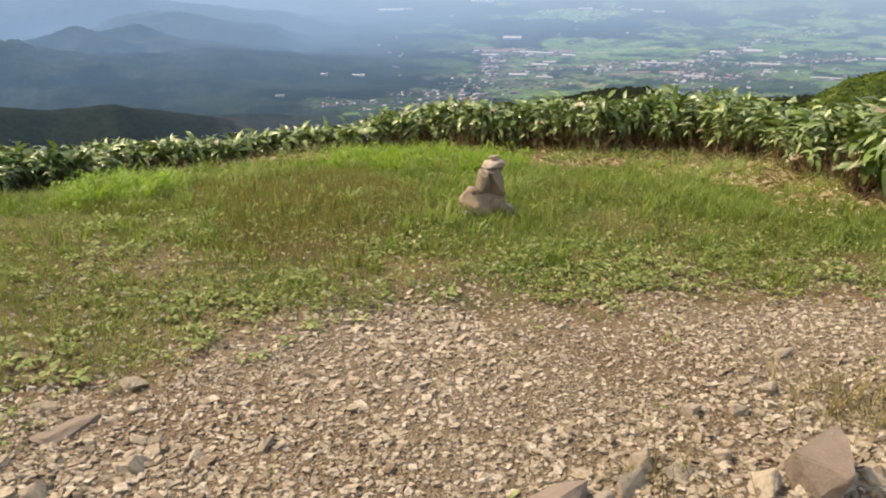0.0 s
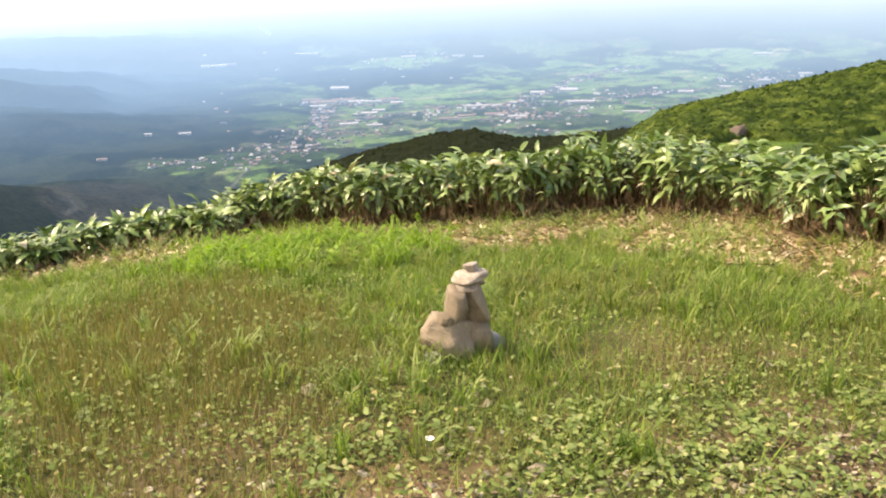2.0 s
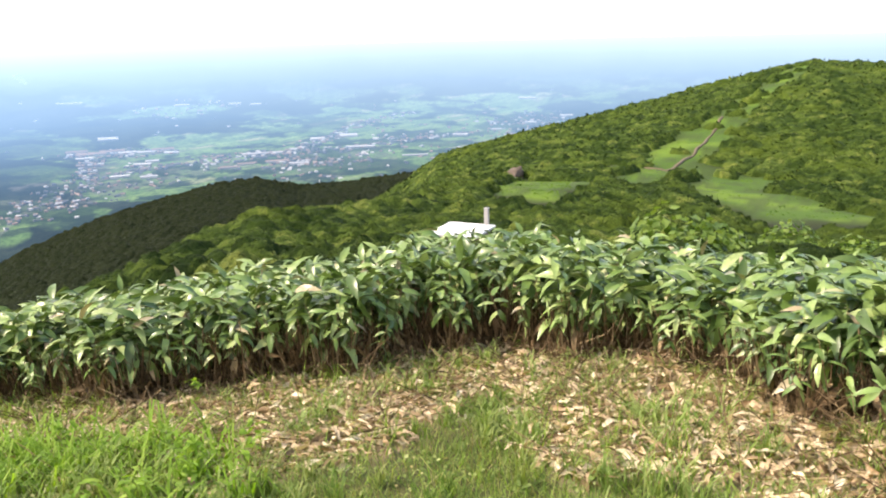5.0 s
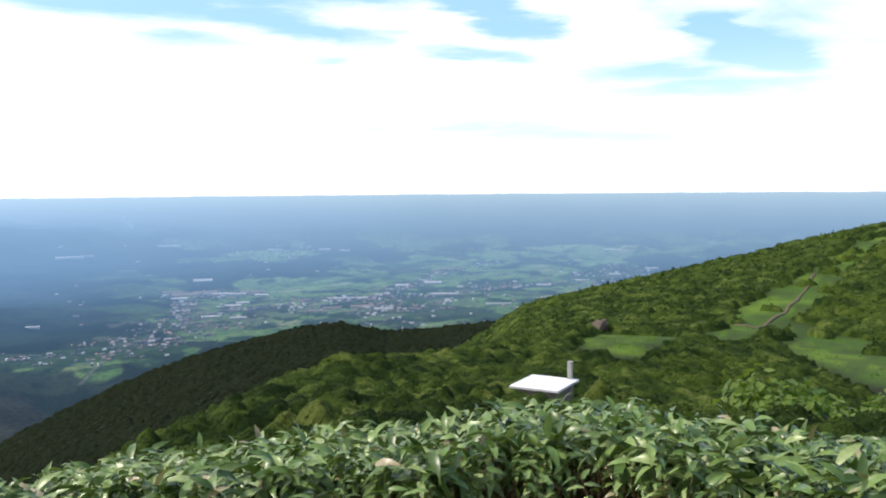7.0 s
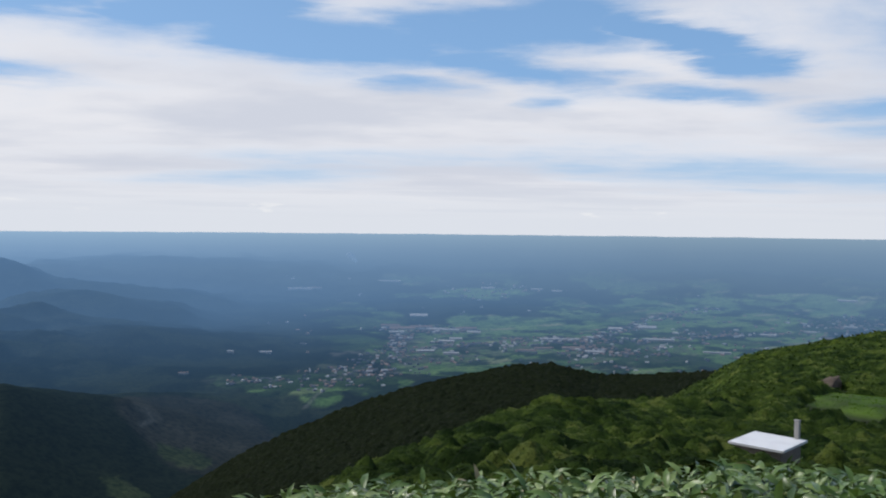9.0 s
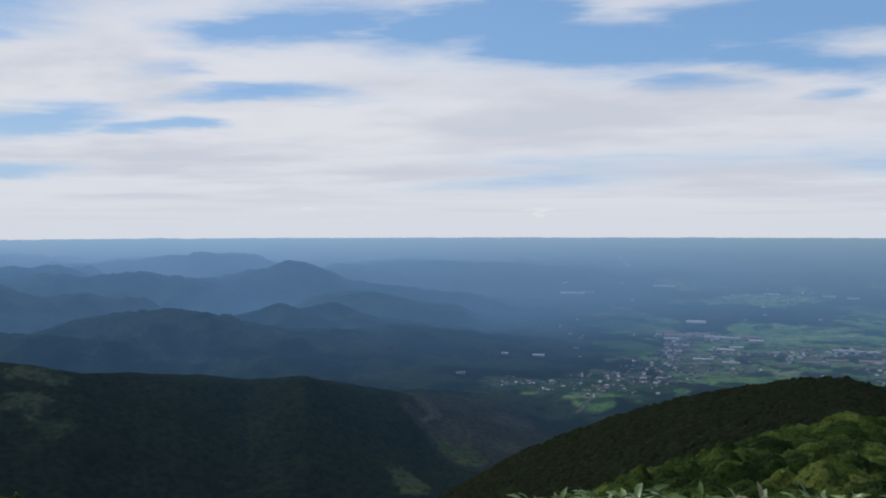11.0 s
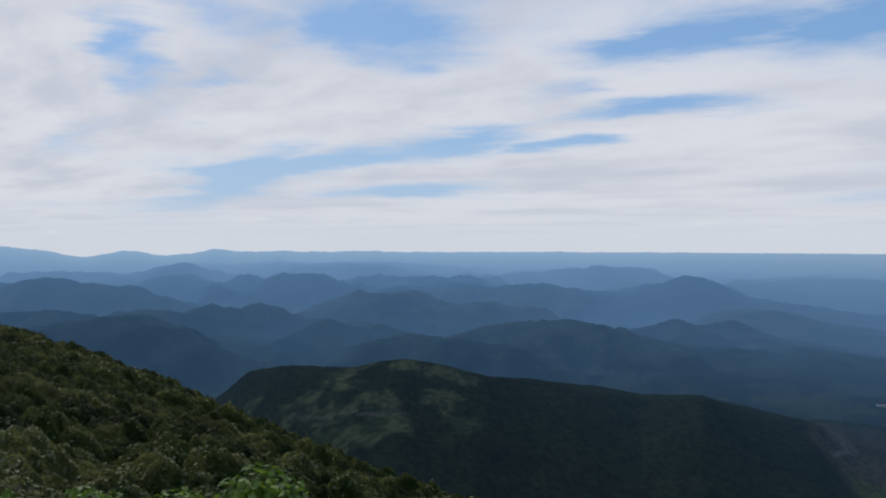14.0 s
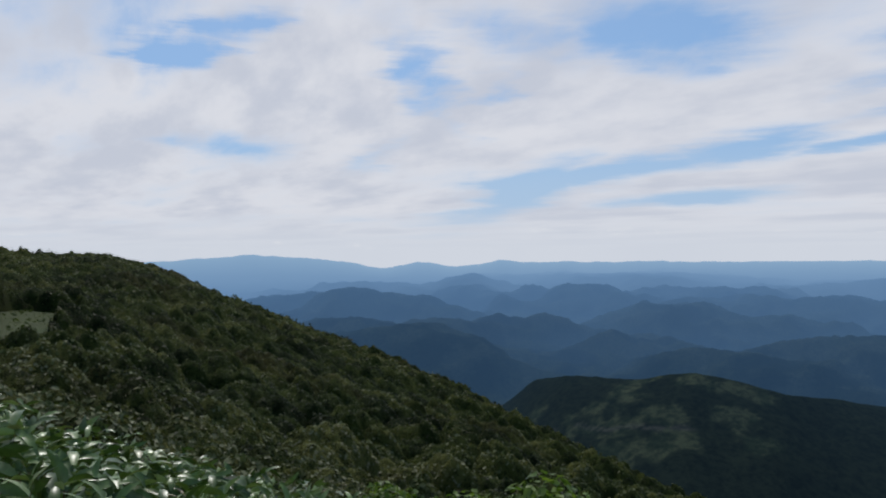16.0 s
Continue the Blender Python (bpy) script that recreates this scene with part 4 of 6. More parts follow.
def spread(az0, az1, d0, d1, gap, seed):
    """Even but random places over a stretch of bearings and distances, about gap metres apart."""
    r = np.random.default_rng(seed)
    area = math.radians(az1 - az0) * (d1 * d1 - d0 * d0) / 2
    n = int(area / gap ** 2)
    az, d = r.uniform(az0, az1, n), np.sqrt(r.uniform(d0 * d0, d1 * d1, n))
    x, y = polar(az, d)
    return x, y, az, d


def wood_edge(d):
    """Bearing at which the shrubs of the ridge give way to the wood."""
    return np.interp(d, [185, 300, 345], [-15.5, -23.4, -23.8])


hut_x, hut_y = polar(-26.7, 61.3)


def domes(x, y, layers):
    """Crown beside crown over the plan: how high they stand, and a tone for each crown."""
    top, tone = np.zeros_like(x), np.zeros_like(x)
    for cell, seed, tall in layers:
        i, j = np.floor(x / cell), np.floor(y / cell)
        best, own = np.zeros_like(x), np.zeros_like(x)
        for di in (-1, 0, 1):
            for dj in (-1, 0, 1):
                a, b = i + di, j + dj
                px, py = (a + lattice(a, b, seed)) * cell, (b + lattice(a, b, seed + 1)) * cell
                r = np.hypot(x - px, y - py) / (cell * (0.5 + 0.45 * lattice(a, b, seed + 2)))
                h = np.clip(1 - r * r, 0, 1) ** 0.75 * (0.25 + 0.95 * lattice(a, b, seed + 3))
                own = np.where(h > best, lattice(a, b, seed + 4), own)
                best = np.maximum(best, h)
        top, tone = top + best * tall, tone + own * tall
    return top, tone / sum(k[2] for k in layers)


SHRUB_LAYERS = ((2.6, 701, 0.50), (1.15, 711, 0.55), (0.5, 721, 0.22))
WOOD_LAYERS = ((3.2, 501, 1.7), (1.8, 511, 1.0))


def shrub_top(x, y):
    """How high the shrubs stand over the slope, below nought where there are none, and their tone."""
    az, d = bearing(x, y)
    top, tone = domes(x, y, SHRUB_LAYERS)
    big = soft_noise(x, y, 12.0, 731, 3)
    top = top * np.interp(az, [-60, 5, 30], [1.2, 1.2, 1.55]) * (0.5 + 0.9 * big) * np.interp(d, [11, 16, 30], [0.25, 0.6, 1.0]) * np.interp(d, [60, 250], [1.0, 1.5])
    lone, own = domes(x, y, ((4.6, 751, 1.0),))
    lone = lone * (own > 0.84)
    open_ground = meadow(x, y) * step(d, 24, 32) * (1 - 0.9 * step(lone, 0.25, 0.5) * step(az, 10, 0))
    open_ground = np.maximum(open_ground, 0.8 * np.maximum(meadow(*polar(az, d + 4)), meadow(*polar(az, d + 9))) * step(d, 55, 65) * step(d, 150, 135))
    open_ground = np.maximum(open_ground, np.maximum(meadow(*polar(az, d + 2)), meadow(*polar(az, d + 4.5))) * step(az, 74, 77) * step(d, 26, 32))
    near_hut = np.minimum(np.hypot(x - hut_x, y - hut_y) - 1.6, near_line(x, y, [(hut_x, hut_y), polar(-26.4, 50)]))
    open_ground = np.maximum.reduce([open_ground, step(near_hut, 2.3, 1.2), step(near_line(x, y, [polar(-30.1, 146), polar(-30.1, 137)]), 3.0, 1.8)])
    open_ground = np.maximum(open_ground, step(az - wood_edge(d), -0.6, 0.6) * step(d, 183, 188))
    top = top * (1 - 0.75 * step(np.abs(az + 26.5), 3.6, 2.0) * step(d, 34, 42) * step(d, 62, 60))
    clear = step(open_ground + 0.5 * (tone - 0.5), 0.30, 0.56)
    tone = np.clip(0.5 + 1.7 * (tone - 0.5) + 0.6 * (soft_noise(x, y, 7.0, 732, 4) - 0.5), 0, 1)
    return top * (1 - clear) - 0.5 * clear, tone


def paint(me, tone):
    rgba = np.ones((len(tone), 4), np.float32)
    rgba[:, :3] = np.asarray(tone)[:, None]
    me.color_attributes.new("tone", "FLOAT_COLOR", "POINT").data.foreach_set("color", rgba.ravel())
    return me


def canopy(name, az, d, lift, mat, label):
    """A leafy cover over a stretch of bearings and distances."""
    A, D = np.meshgrid(az, d, indexing="ij")
    x, y = polar(A, D)
    top, tone = lift(x, y)
    na, nd = len(az), len(d)
    i, j = np.meshgrid(np.arange(na - 1), np.arange(nd - 1), indexing="ij")
    f = np.stack([i * nd + j, i * nd + j + 1, (i + 1) * nd + j + 1, (i + 1) * nd + j], -1).reshape(-1, 4)[:, ::-1]
    f = f[(top.ravel()[f] > -0.4).any(1)]
    me = paint(mesh_of(name, np.stack([x, y, land(A, D) + top], -1).reshape(-1, 3), f, mat), tone.ravel())
    return tagged(new(name, me), label, name, kind="stuff")


def sprays(name, az0, az1, d0, d1, n, mat, label, seed):
    """Loose leaf sprays that stand out of the shrubs."""
    r = np.random.default_rng(seed)
    az, d = r.uniform(az0, az1, n), d0 * (d1 / d0) ** r.random(n)
    x, y = polar(az, d)
    top, tone = shrub_top(x, y)
    keep = top > 0.12
    x, y, d, top, tone = x[keep], y[keep], d[keep], top[keep], tone[keep]
    n = len(x)
    e = 0.12
    gx, gy = shrub_top(x + e, y)[0] - top, shrub_top(x, y + e)[0] - top
    up = np.stack([-gx / e, -gy / e, np.ones(n)], 1) + r.normal(0, 0.5, (n, 3))
    up /= np.linalg.norm(up, axis=1)[:, None]
    tx = np.cross(up, r.normal(0, 1, (n, 3)))
    tx /= np.linalg.norm(tx, axis=1)[:, None]
    q = np.array([(-0.5, -0.3, 0), (0.1, -0.45, 0.06), (0.6, 0.1, -0.05), (-0.1, 0.45, 0.05)])
    size = np.maximum(0.09, 0.0022 * d) * r.uniform(0.6, 1.5, n)
    at = np.stack([x, y, height(x, y) + top + size * r.uniform(-0.2, 0.3, n)], 1)
    v, f = scatter(q, [(0, 1, 2, 3)], at, np.stack([tx, np.cross(up, tx), up], 2), size)
    me = paint(mesh_of(name, v, f, mat, False), np.repeat(np.clip(tone + r.normal(0, 0.2, n), 0, 1), 4))
    return tagged(new(name, me), label, name, kind="stuff")


RIGHT_D = 21 * 1.0042 ** np.arange(0, 668)
LEFT_D = 10.6 * 1.0045 ** np.arange(0, 646)
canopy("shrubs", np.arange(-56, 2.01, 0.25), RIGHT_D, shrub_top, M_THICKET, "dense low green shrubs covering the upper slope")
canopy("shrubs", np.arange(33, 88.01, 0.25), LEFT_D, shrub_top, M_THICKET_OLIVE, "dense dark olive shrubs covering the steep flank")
sprays("shrubs", -56, 2, 21, 345, 115000, M_SHRUB, "leaf sprays of the green slope shrubs", 741)
sprays("shrubs", 33, 88, 10.6, 190, 150000, M_SHRUB_OLIVE, "leaf sprays of the dark olive shrubs", 742)


def wood_top(x, y):
    az, d = bearing(x, y)
    top, tone = domes(x, y, WOOD_LAYERS)
    there = step(az - wood_edge(d), -1.0, 0.5)
    return top * there + 0.5 * (soft_noise(x, y, 1.6, 507, 2) - 0.5) - 0.6 - 0.3 * (1 - there), tone


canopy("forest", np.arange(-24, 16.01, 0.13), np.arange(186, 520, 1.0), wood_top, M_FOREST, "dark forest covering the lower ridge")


def tussocks(a0, a1, d0, d1, gap, mat, label, seed):
    """Long grass on a clearing of the slopes."""
    x, y, az, d = spread(a0, a1, d0, d1, gap, seed)
    r = np.random.default_rng(seed + 10)
    keep = r.random(len(x)) < meadow(x, y) * (0.3 + 0.7 * step(soft_noise(x, y, 3.2, 62, 4), 0.62, 0.50))
    x, y = x[keep], y[keep]
    n = len(x)
    t = np.array([(-0.5, 0, 0), (0.5, 0, 0), (0.62, 0.85, 0.35), (-0.45, 0.95, 0.45)])
    v, f = scatter(t, [(0, 1, 2, 3)], np.stack([x, y, height(x, y) - 0.05], 1), turns(r.uniform(0, 6.28, n), r.normal(0, 0.2, n), r.normal(0, 0.3, n)), r.uniform(0.08, 0.19, n))
    tagged(new("tussocks", mesh_of("tussocks", v, f, mat, False)), label, "grass", kind="stuff")


tussocks(-34, -27, 60, 135, 0.30, M_TUSSOCK, "long fresh green grass on the low clearing", 450)
tussocks(-53, -36, 100, 330, 0.5, M_TUSSOCK, "long fresh green grass along the ridge trail", 451)
tussocks(78, 85, 33, 58, 0.30, M_TUSSOCK_DULL, "pale dull grass on a clearing of the flank", 452)


# ---------------------------------------------------------------- hut
def box_part(name, lo, hi, mat, parent, bevel=0.01, label=""):
    bm = bmesh.new()
    bmesh.ops.create_cube(bm, size=1.0, matrix=Matrix.Translation([(a + b) / 2 for a, b in zip(lo, hi)]) @ Matrix.Diagonal([b - a for a, b in zip(lo, hi)] + [1]))
    if bevel:
        bmesh.ops.bevel(bm, geom=bm.edges[:], offset=bevel, segments=1, affect="EDGES", clamp_overlap=True)
    return part(name, bm, mat, parent, label)


def paint_material(name, color, stain, rough, scale=1.2):
    m, n = material(name)
    p = n.add("ShaderNodeTexCoord").outputs["Object"]
    a, b = n.noise(p, scale, 5, 0.6), n.noise(p, scale * 14, 3, 0.6)
    c = n.mix(n.remap(a, 0.4, 0.75, 0.0, 0.6, True), color, stain)
    c = n.mix(n.remap(b, 0.5, 0.8, 0.0, 0.25), c, stain)
    return finish(m, n, c, rough, (b, 0.15, 0.01), 0.35)


M_ROOF = paint_material("pale_roof_sheet", (0.78, 0.78, 0.79), (0.62, 0.62, 0.63), 0.45)
M_WALL = paint_material("block_wall", (0.17, 0.145, 0.125), (0.115, 0.10, 0.088), 0.9)
M_VENT = paint_material("vent_concrete", (0.34, 0.33, 0.32), (0.24, 0.23, 0.22), 0.85)
M_TRIM = paint_material("roof_edge", (0.55, 0.55, 0.56), (0.40, 0.40, 0.40), 0.6)
M_DOOR = paint_material("hut_door", (0.20, 0.17, 0.14), (0.14, 0.12, 0.10), 0.6)


def hut():
    """A small block hut with a flat pale roof and a vent stack. x along the front, y to the back."""
    h = new("hut")
    box_part("wall", (-1.522, -1.653, -0.9), (1.522, -1.496, 2.02), M_WALL, h, 0.01)
    box_part("wall", (-1.522, 1.496, -0.9), (1.522, 1.653, 2.02), M_WALL, h, 0.01)
    box_part("wall", (-1.522, -1.493, -0.9), (-1.366, 1.493, 2.02), M_WALL, h, 0.01)
    box_part("wall", (1.366, -1.493, -0.9), (1.522, 1.493, 2.02), M_WALL, h, 0.01)
    box_part("roof", (-1.810, -2.001, 2.03), (1.810, 2.001, 2.13), M_ROOF, h, 0.015, "flat pale sheet metal roof")
    box_part("fascia", (-1.827, -2.027, 1.97), (1.827, -2.004, 2.12), M_TRIM, h, 0.0)
    box_part("fascia", (1.813, -2.001, 1.97), (1.836, 2.001, 2.12), M_TRIM, h, 0.0)
    box_part("lintel", (-1.044, -1.679, 1.62), (0.870, -1.656, 1.80), M_DOOR, h, 0.0, "dark opening strip under the eaves")
    stack = box_part("vent_stack", (1.044, 1.679, -0.9), (1.357, 1.958, 2.02), M_VENT, h, 0.02)
    stack2 = box_part("vent_stack", (1.044, 1.679, 2.152), (1.357, 1.975, 3.35), M_VENT, h, 0.02, "grey concrete vent stack above the roof")
    box_part("cap", (1.009, 1.644, 3.352), (1.392, 2.010, 3.41), M_VENT, stack2, 0.015)
    return tagged(h, "small grey block hut with flat pale roof among shrubs", "hut")


HUT = hut()
HUT.matrix_world = pose(hut_x, hut_y, EYE + 58.2 * math.tan(radians(-13.62)) - 2.1, 0, 0, -49.5)


# ---------------------------------------------------------------- stones
def rock_mesh(name, seed, mat, detail=2, rough=0.22, flat=1.0, cuts=5):
    """A weathered angular stone of radius about one."""
    r = random.Random(seed)
    bm = bmesh.new()
    bmesh.ops.create_icosphere(bm, subdivisions=detail, radius=1.0)
    planes = []
    for _ in range(cuts):
        n = Vector((r.gauss(0, 1), r.gauss(0, 1), r.gauss(0, 0.7))).normalized()
        planes.append((n, r.uniform(0.55, 0.85)))
    off = Vector((r.uniform(0, 50), r.uniform(0, 50), r.uniform(0, 50)))
    for vt in bm.verts:
        for n, d in planes:
            over = vt.co.dot(n) - d
            if over > 0:
                vt.co -= n * over
        vt.co *= 1 + rough * (noise.noise(vt.co * 1.7 + off) + 0.4 * noise.noise(vt.co * 4.5 + off))
        vt.co.z *= flat
    for e in bm.edges:
        e.smooth = e.calc_face_angle(0) < 0.55
    for fc in bm.faces:
        fc.smooth = True
    me = bpy.data.meshes.new(name)
    bm.to_mesh(me)
    bm.free()
    me.materials.append(mat)
    return me


M_FOOT = stone_material("grey_stone", [(0, (0.30, 0.29, 0.27)), (1, (0.36, 0.35, 0.32))], True, 2.2)


def block_mesh(seed, square=5.0, rough=0.05, cuts=5):
    """A weathered block with worn edges, reaching one unit to each side."""
    r = random.Random(seed)
    bm = bmesh.new()
    bmesh.ops.create_icosphere(bm, subdivisions=4, radius=1.0)
    planes = [(Vector((r.gauss(0, 1), r.gauss(0, 1), r.gauss(0, 0.6))).normalized(), r.uniform(0.80, 1.02)) for _ in range(cuts + 7)]
    off = Vector((r.uniform(0, 50), r.uniform(0, 50), r.uniform(0, 50)))
    shear = r.uniform(-0.12, 0.12), r.uniform(-0.12, 0.12)
    for vt in bm.verts:
        p = vt.co
        p = p / (abs(p.x) ** square + abs(p.y) ** square + abs(p.z) ** square) ** (1 / square)
        for n, d in planes:
            over = p.dot(n) - d
            if over > 0:
                p = p - n * over
        p = p * (1 + rough * (noise.noise(p * 1.6 + off) + 0.5 * noise.noise(p * 4.0 + off) + 0.25 * noise.noise(p * 9.0 + off)))
        vt.co = Vector((p.x + shear[0] * p.z, p.y + shear[1] * p.z, p.z))
    for fc in bm.faces:
        fc.smooth = True
    for e in bm.edges:
        e.smooth = e.calc_face_angle(0) < 0.35
    me = bpy.data.meshes.new("stone")
    bm.to_mesh(me)
    bm.free()
    return me


def broken_rock(seed, points=16):
    """A split stone: flat faces, sharp but worn edges, a rough skin; about one unit to each side."""
    r = random.Random(seed)
    bm = bmesh.new()
    for _ in range(points):
        p = Vector((r.uniform(-1, 1), r.uniform(-1, 1), r.uniform(-1, 1)))
        k = max(abs(p.x), abs(p.y), abs(p.z))
        bm.verts.new(p / k * r.uniform(0.82, 1.0))
    hulled = bmesh.ops.convex_hull(bm, input=bm.verts[:])
    bmesh.ops.delete(bm, geom=[v for v in hulled["geom_interior"] if isinstance(v, bmesh.types.BMVert)], context="VERTS")
    bmesh.ops.bevel(bm, geom=bm.edges[:], offset=0.05, segments=2, affect="EDGES", clamp_overlap=True)
    bmesh.ops.triangulate(bm, faces=bm.faces[:])
    bmesh.ops.subdivide_edges(bm, edges=[e for e in bm.edges if e.calc_length() > 0.35], cuts=2, use_grid_fill=True)
    bmesh.ops.triangulate(bm, faces=bm.faces[:])
    off = Vector((r.uniform(0, 50), r.uniform(0, 50), r.uniform(0, 50)))
    for v in bm.verts:
        v.co *= 1 + 0.07 * noise.noise(v.co * 2.3 + off) + 0.04 * noise.noise(v.co * 6.0 + off)
    for fc in bm.faces:
        fc.smooth = True
    for e in bm.edges:
        e.smooth = e.calc_face_angle(0) < 0.3
    me = bpy.data.meshes.new("stone")
    bm.to_mesh(me)
    bm.free()
    return me


def cairn_stone(parent, seed, at, size, turn, mat=None, label="", square=5.0, rough=0.06):
    me = block_mesh(seed, square, rough)
    me.materials.append(mat or M_CAIRN)
    ob = new("stone", me)
    ob.parent = parent
    ob.matrix_local = pose(*at, *turn) @ Matrix.Diagonal((*size, 1))
    return tagged(ob, label)


def cairn():
    c = new("cairn")
    cairn_stone(c, 13, (-0.105, -0.075, 0.022), (0.060, 0.05, 0.045), (0, 6, -20), M_FOOT, "grey footing stone half hidden in grass")
    cairn_stone(c, 12, (0.165, 0.03, 0.028), (0.070, 0.06, 0.045), (6, 22, 20), M_FOOT, "grey footing stone half hidden in grass")
    cairn_stone(c, 11, (-0.036, -0.010, 0.108), (0.118, 0.12, 0.080), (4, 14, 10), square=6.0, rough=0.07)
    cairn_stone(c, 21, (0.088, 0.02, 0.085), (0.056, 0.10, 0.092), (0, -2, 8), square=7.0, rough=0.06)
    cairn_stone(c, 14, (0.084, 0.012, 0.245), (0.050, 0.085, 0.088), (-3, -4, 16), square=9.0, rough=0.05)
    cairn_stone(c, 15, (0.008, -0.018, 0.238), (0.050, 0.078, 0.074), (4, 10, -6), square=8.0, rough=0.06)
    cairn_stone(c, 19, (-0.046, -0.06, 0.192), (0.030, 0.032, 0.024), (4, 16, 20), square=3.6)
    cairn_stone(c, 16, (0.048, -0.025, 0.319), (0.042, 0.048, 0.011), (2, 3, 10), M_CAP, "thin flat pale stone", 6.0)
    cairn_stone(c, 20, (0.108, 0.0, 0.328), (0.020, 0.030, 0.012), (0, 0, 40), None, "small wedge stone", 4.0)
    cairn_stone(c, 17, (0.066, 0.0, 0.358), (0.068, 0.064, 0.025), (-2, -7, 30), M_CAP, "broad flat pale stone like a hat brim", 4.5, 0.09)
    cairn_stone(c, 18, (0.076, -0.004, 0.400), (0.033, 0.031, 0.019), (2, 2, 50), M_CAP, "small pale top stone", 5.0, 0.08)
    return tagged(c, "stacked cairn of weathered tan stones standing in grass", "cairn")


CAIRN = cairn()
CAIRN.matrix_world = pose(0.26, 5.52, float(height(0.26, 5.52)) - 0.005, 0, 0, 0) 

LOOSE = [(1.22, 2.42, 0.135, 0.13, 30), (0.36, 2.30, 0.10, 0.06, 80), (0.60, 2.38, 0.07, 0.05, 10), (-1.02, 2.50, 0.055, 0.045, 40), (1.27, 3.03, 0.055, 0.035, 15),
         (-0.11, 3.03, 0.035, 0.025, 60), (-1.38, 2.76, 0.13, 0.022, 20), (0.92, 2.84, 0.04, 0.035, 70), (1.10, 2.86, 0.045, 0.04, 5), (0.51, 3.28, 0.035, 0.02, 35),
         (-1.22, 3.06, 0.06, 0.04, 44), (0.30, 4.42, 0.05, 0.02, 0), (-0.39, 5.24, 0.045, 0.02, 25), (1.42, 3.32, 0.05, 0.025, 12), (-0.62, 2.62, 0.045, 0.03, 95),
         (0.66, 2.50, 0.05, 0.05, 33), (0.78, 2.44, 0.06, 0.04, 70), (1.02, 2.36, 0.07, 0.06, 20), (1.42, 2.42, 0.06, 0.04, 55), (0.50, 2.28, 0.05, 0.04, 15), (-1.50, 2.90, 0.06, 0.02, 10), (-1.30, 2.36, 0.06, 0.045, 62), (1.62, 2.62, 0.07, 0.04, 20), (0.95, 2.55, 0.035, 0.03, 48)]
for i, (x, y, s, h, t) in enumerate(LOOSE):
    ob = new("rock" if s > 0.09 else "stone", broken_rock(40 + i, 18 if s > 0.09 else 13))
    ob.data.materials.append(M_BOULDER if s > 0.09 else M_STONE)
    ob.matrix_world = pose(x, y, float(height(x, y)) + h * 0.1, 4 * (i % 3 - 1), 5 * (i % 4 - 1.5), t * 3) @ Matrix.Diagonal((s, s * 0.78, h, 1))
    big = s > 0.09
    tagged(ob, "weathered grey-brown boulder set in the stony ground" if big else "loose pale angular stone lying on gravel", "rock" if big else "stone", "boulders in the gravel" if big else "loose stones on the gravel")

bx, by = polar(-30.1, 146)
ROCK = new("rock_outcrop", rock_mesh("rock_outcrop", 77, M_BROWN, 4, 0.25, 1.0, 6))
ROCK.matrix_world = pose(bx, by, float(height(bx, by)) + 0.1, 0, -24, 25) @ Matrix.Diagonal((3.1, 1.8, 1.2, 1))
tagged(ROCK, "bare reddish brown rock outcrop on the shrubby slope", "rock")


def pebble(seed):
    r = random.Random(seed)
    bm = bmesh.new()
    bmesh.ops.create_cube(bm, size=1.35)
    for vt in bm.verts:
        vt.co = Vector((vt.co.x * r.uniform(0.35, 1.25), vt.co.y * r.uniform(0.35, 1.25), vt.co.z * r.uniform(0.5, 1.15)))
    bmesh.ops.triangulate(bm, faces=bm.faces[:])
    bm.verts.index_update()
    v = np.array([vt.co[:] for vt in bm.verts])
    f = np.array([[q.index for q in fc.verts] for fc in bm.faces])
    bm.free()
    return v, f


def gravel_bed():
    r = np.random.default_rng(31)
    n = 108000
    x, y = r.uniform(-2.6, 3.4, n), r.uniform(1.3, 5.2, n)
    taper = step(x, 3.4, 2.0) * step(y, 1.3, 2.3) * step(x, -2.6, -1.9)
    pick = r.random(n) < taper
    x, y, n = x[pick], y[pick], int(pick.sum())
    wide = 9000
    x, y, n = np.append(x, r.uniform(-3.0, 4.0, wide)), np.append(y, r.uniform(-2.6, 4.4, wide)), n + wide
    keep = r.random(n) < np.maximum.reduce([gravel(x, y), 0.34 * step(y - np.interp(x, GRAVEL_X, GRAVEL_Y), 0.9, 0.05), 0.3 * sandy(x, y)]) * (0.45 + 0.9 * soft_noise(x, y, 0.35, 46)) + 0.02
    x, y = x[keep], y[keep]
    size = 0.0050 + 0.0155 * r.random(len(x)) ** 2.9 + 0.014 * (r.random(len(x)) > 0.975)
    size = size * (1 - 0.25 * step(x, -0.2, 0.5) * step(y, 2.7, 3.0) * step(y, 4.4, 4.1)) * (0.75 + 0.5 * soft_noise(x, y, 0.6, 57, 2))
    rot = turns(r.uniform(0, 6.28, len(x)), r.normal(0, 0.25, len(x)), r.normal(0, 0.25, len(x)))
    s = np.stack([size * r.uniform(0.9, 1.6, len(x)), size * r.uniform(0.7, 1.1, len(x)), size * r.uniform(0.28, 0.6, len(x))], 1)
    z = height(x, y) + s[:, 2] * 0.45
    out, pick = [], r.integers(0, 6, len(x))
    for k in range(6):
        m = pick == k
        v, f = pebble(300 + k)
        out.append(scatter(v, f, np.stack([x, y, z], 1)[m], rot[m], s[m]))
    v, f = join(out)
    return tagged(new("gravel", mesh_of("gravel", v, f, M_GRAVEL, False)), "loose pale tan angular gravel on bare soil", "gravel", kind="stuff")


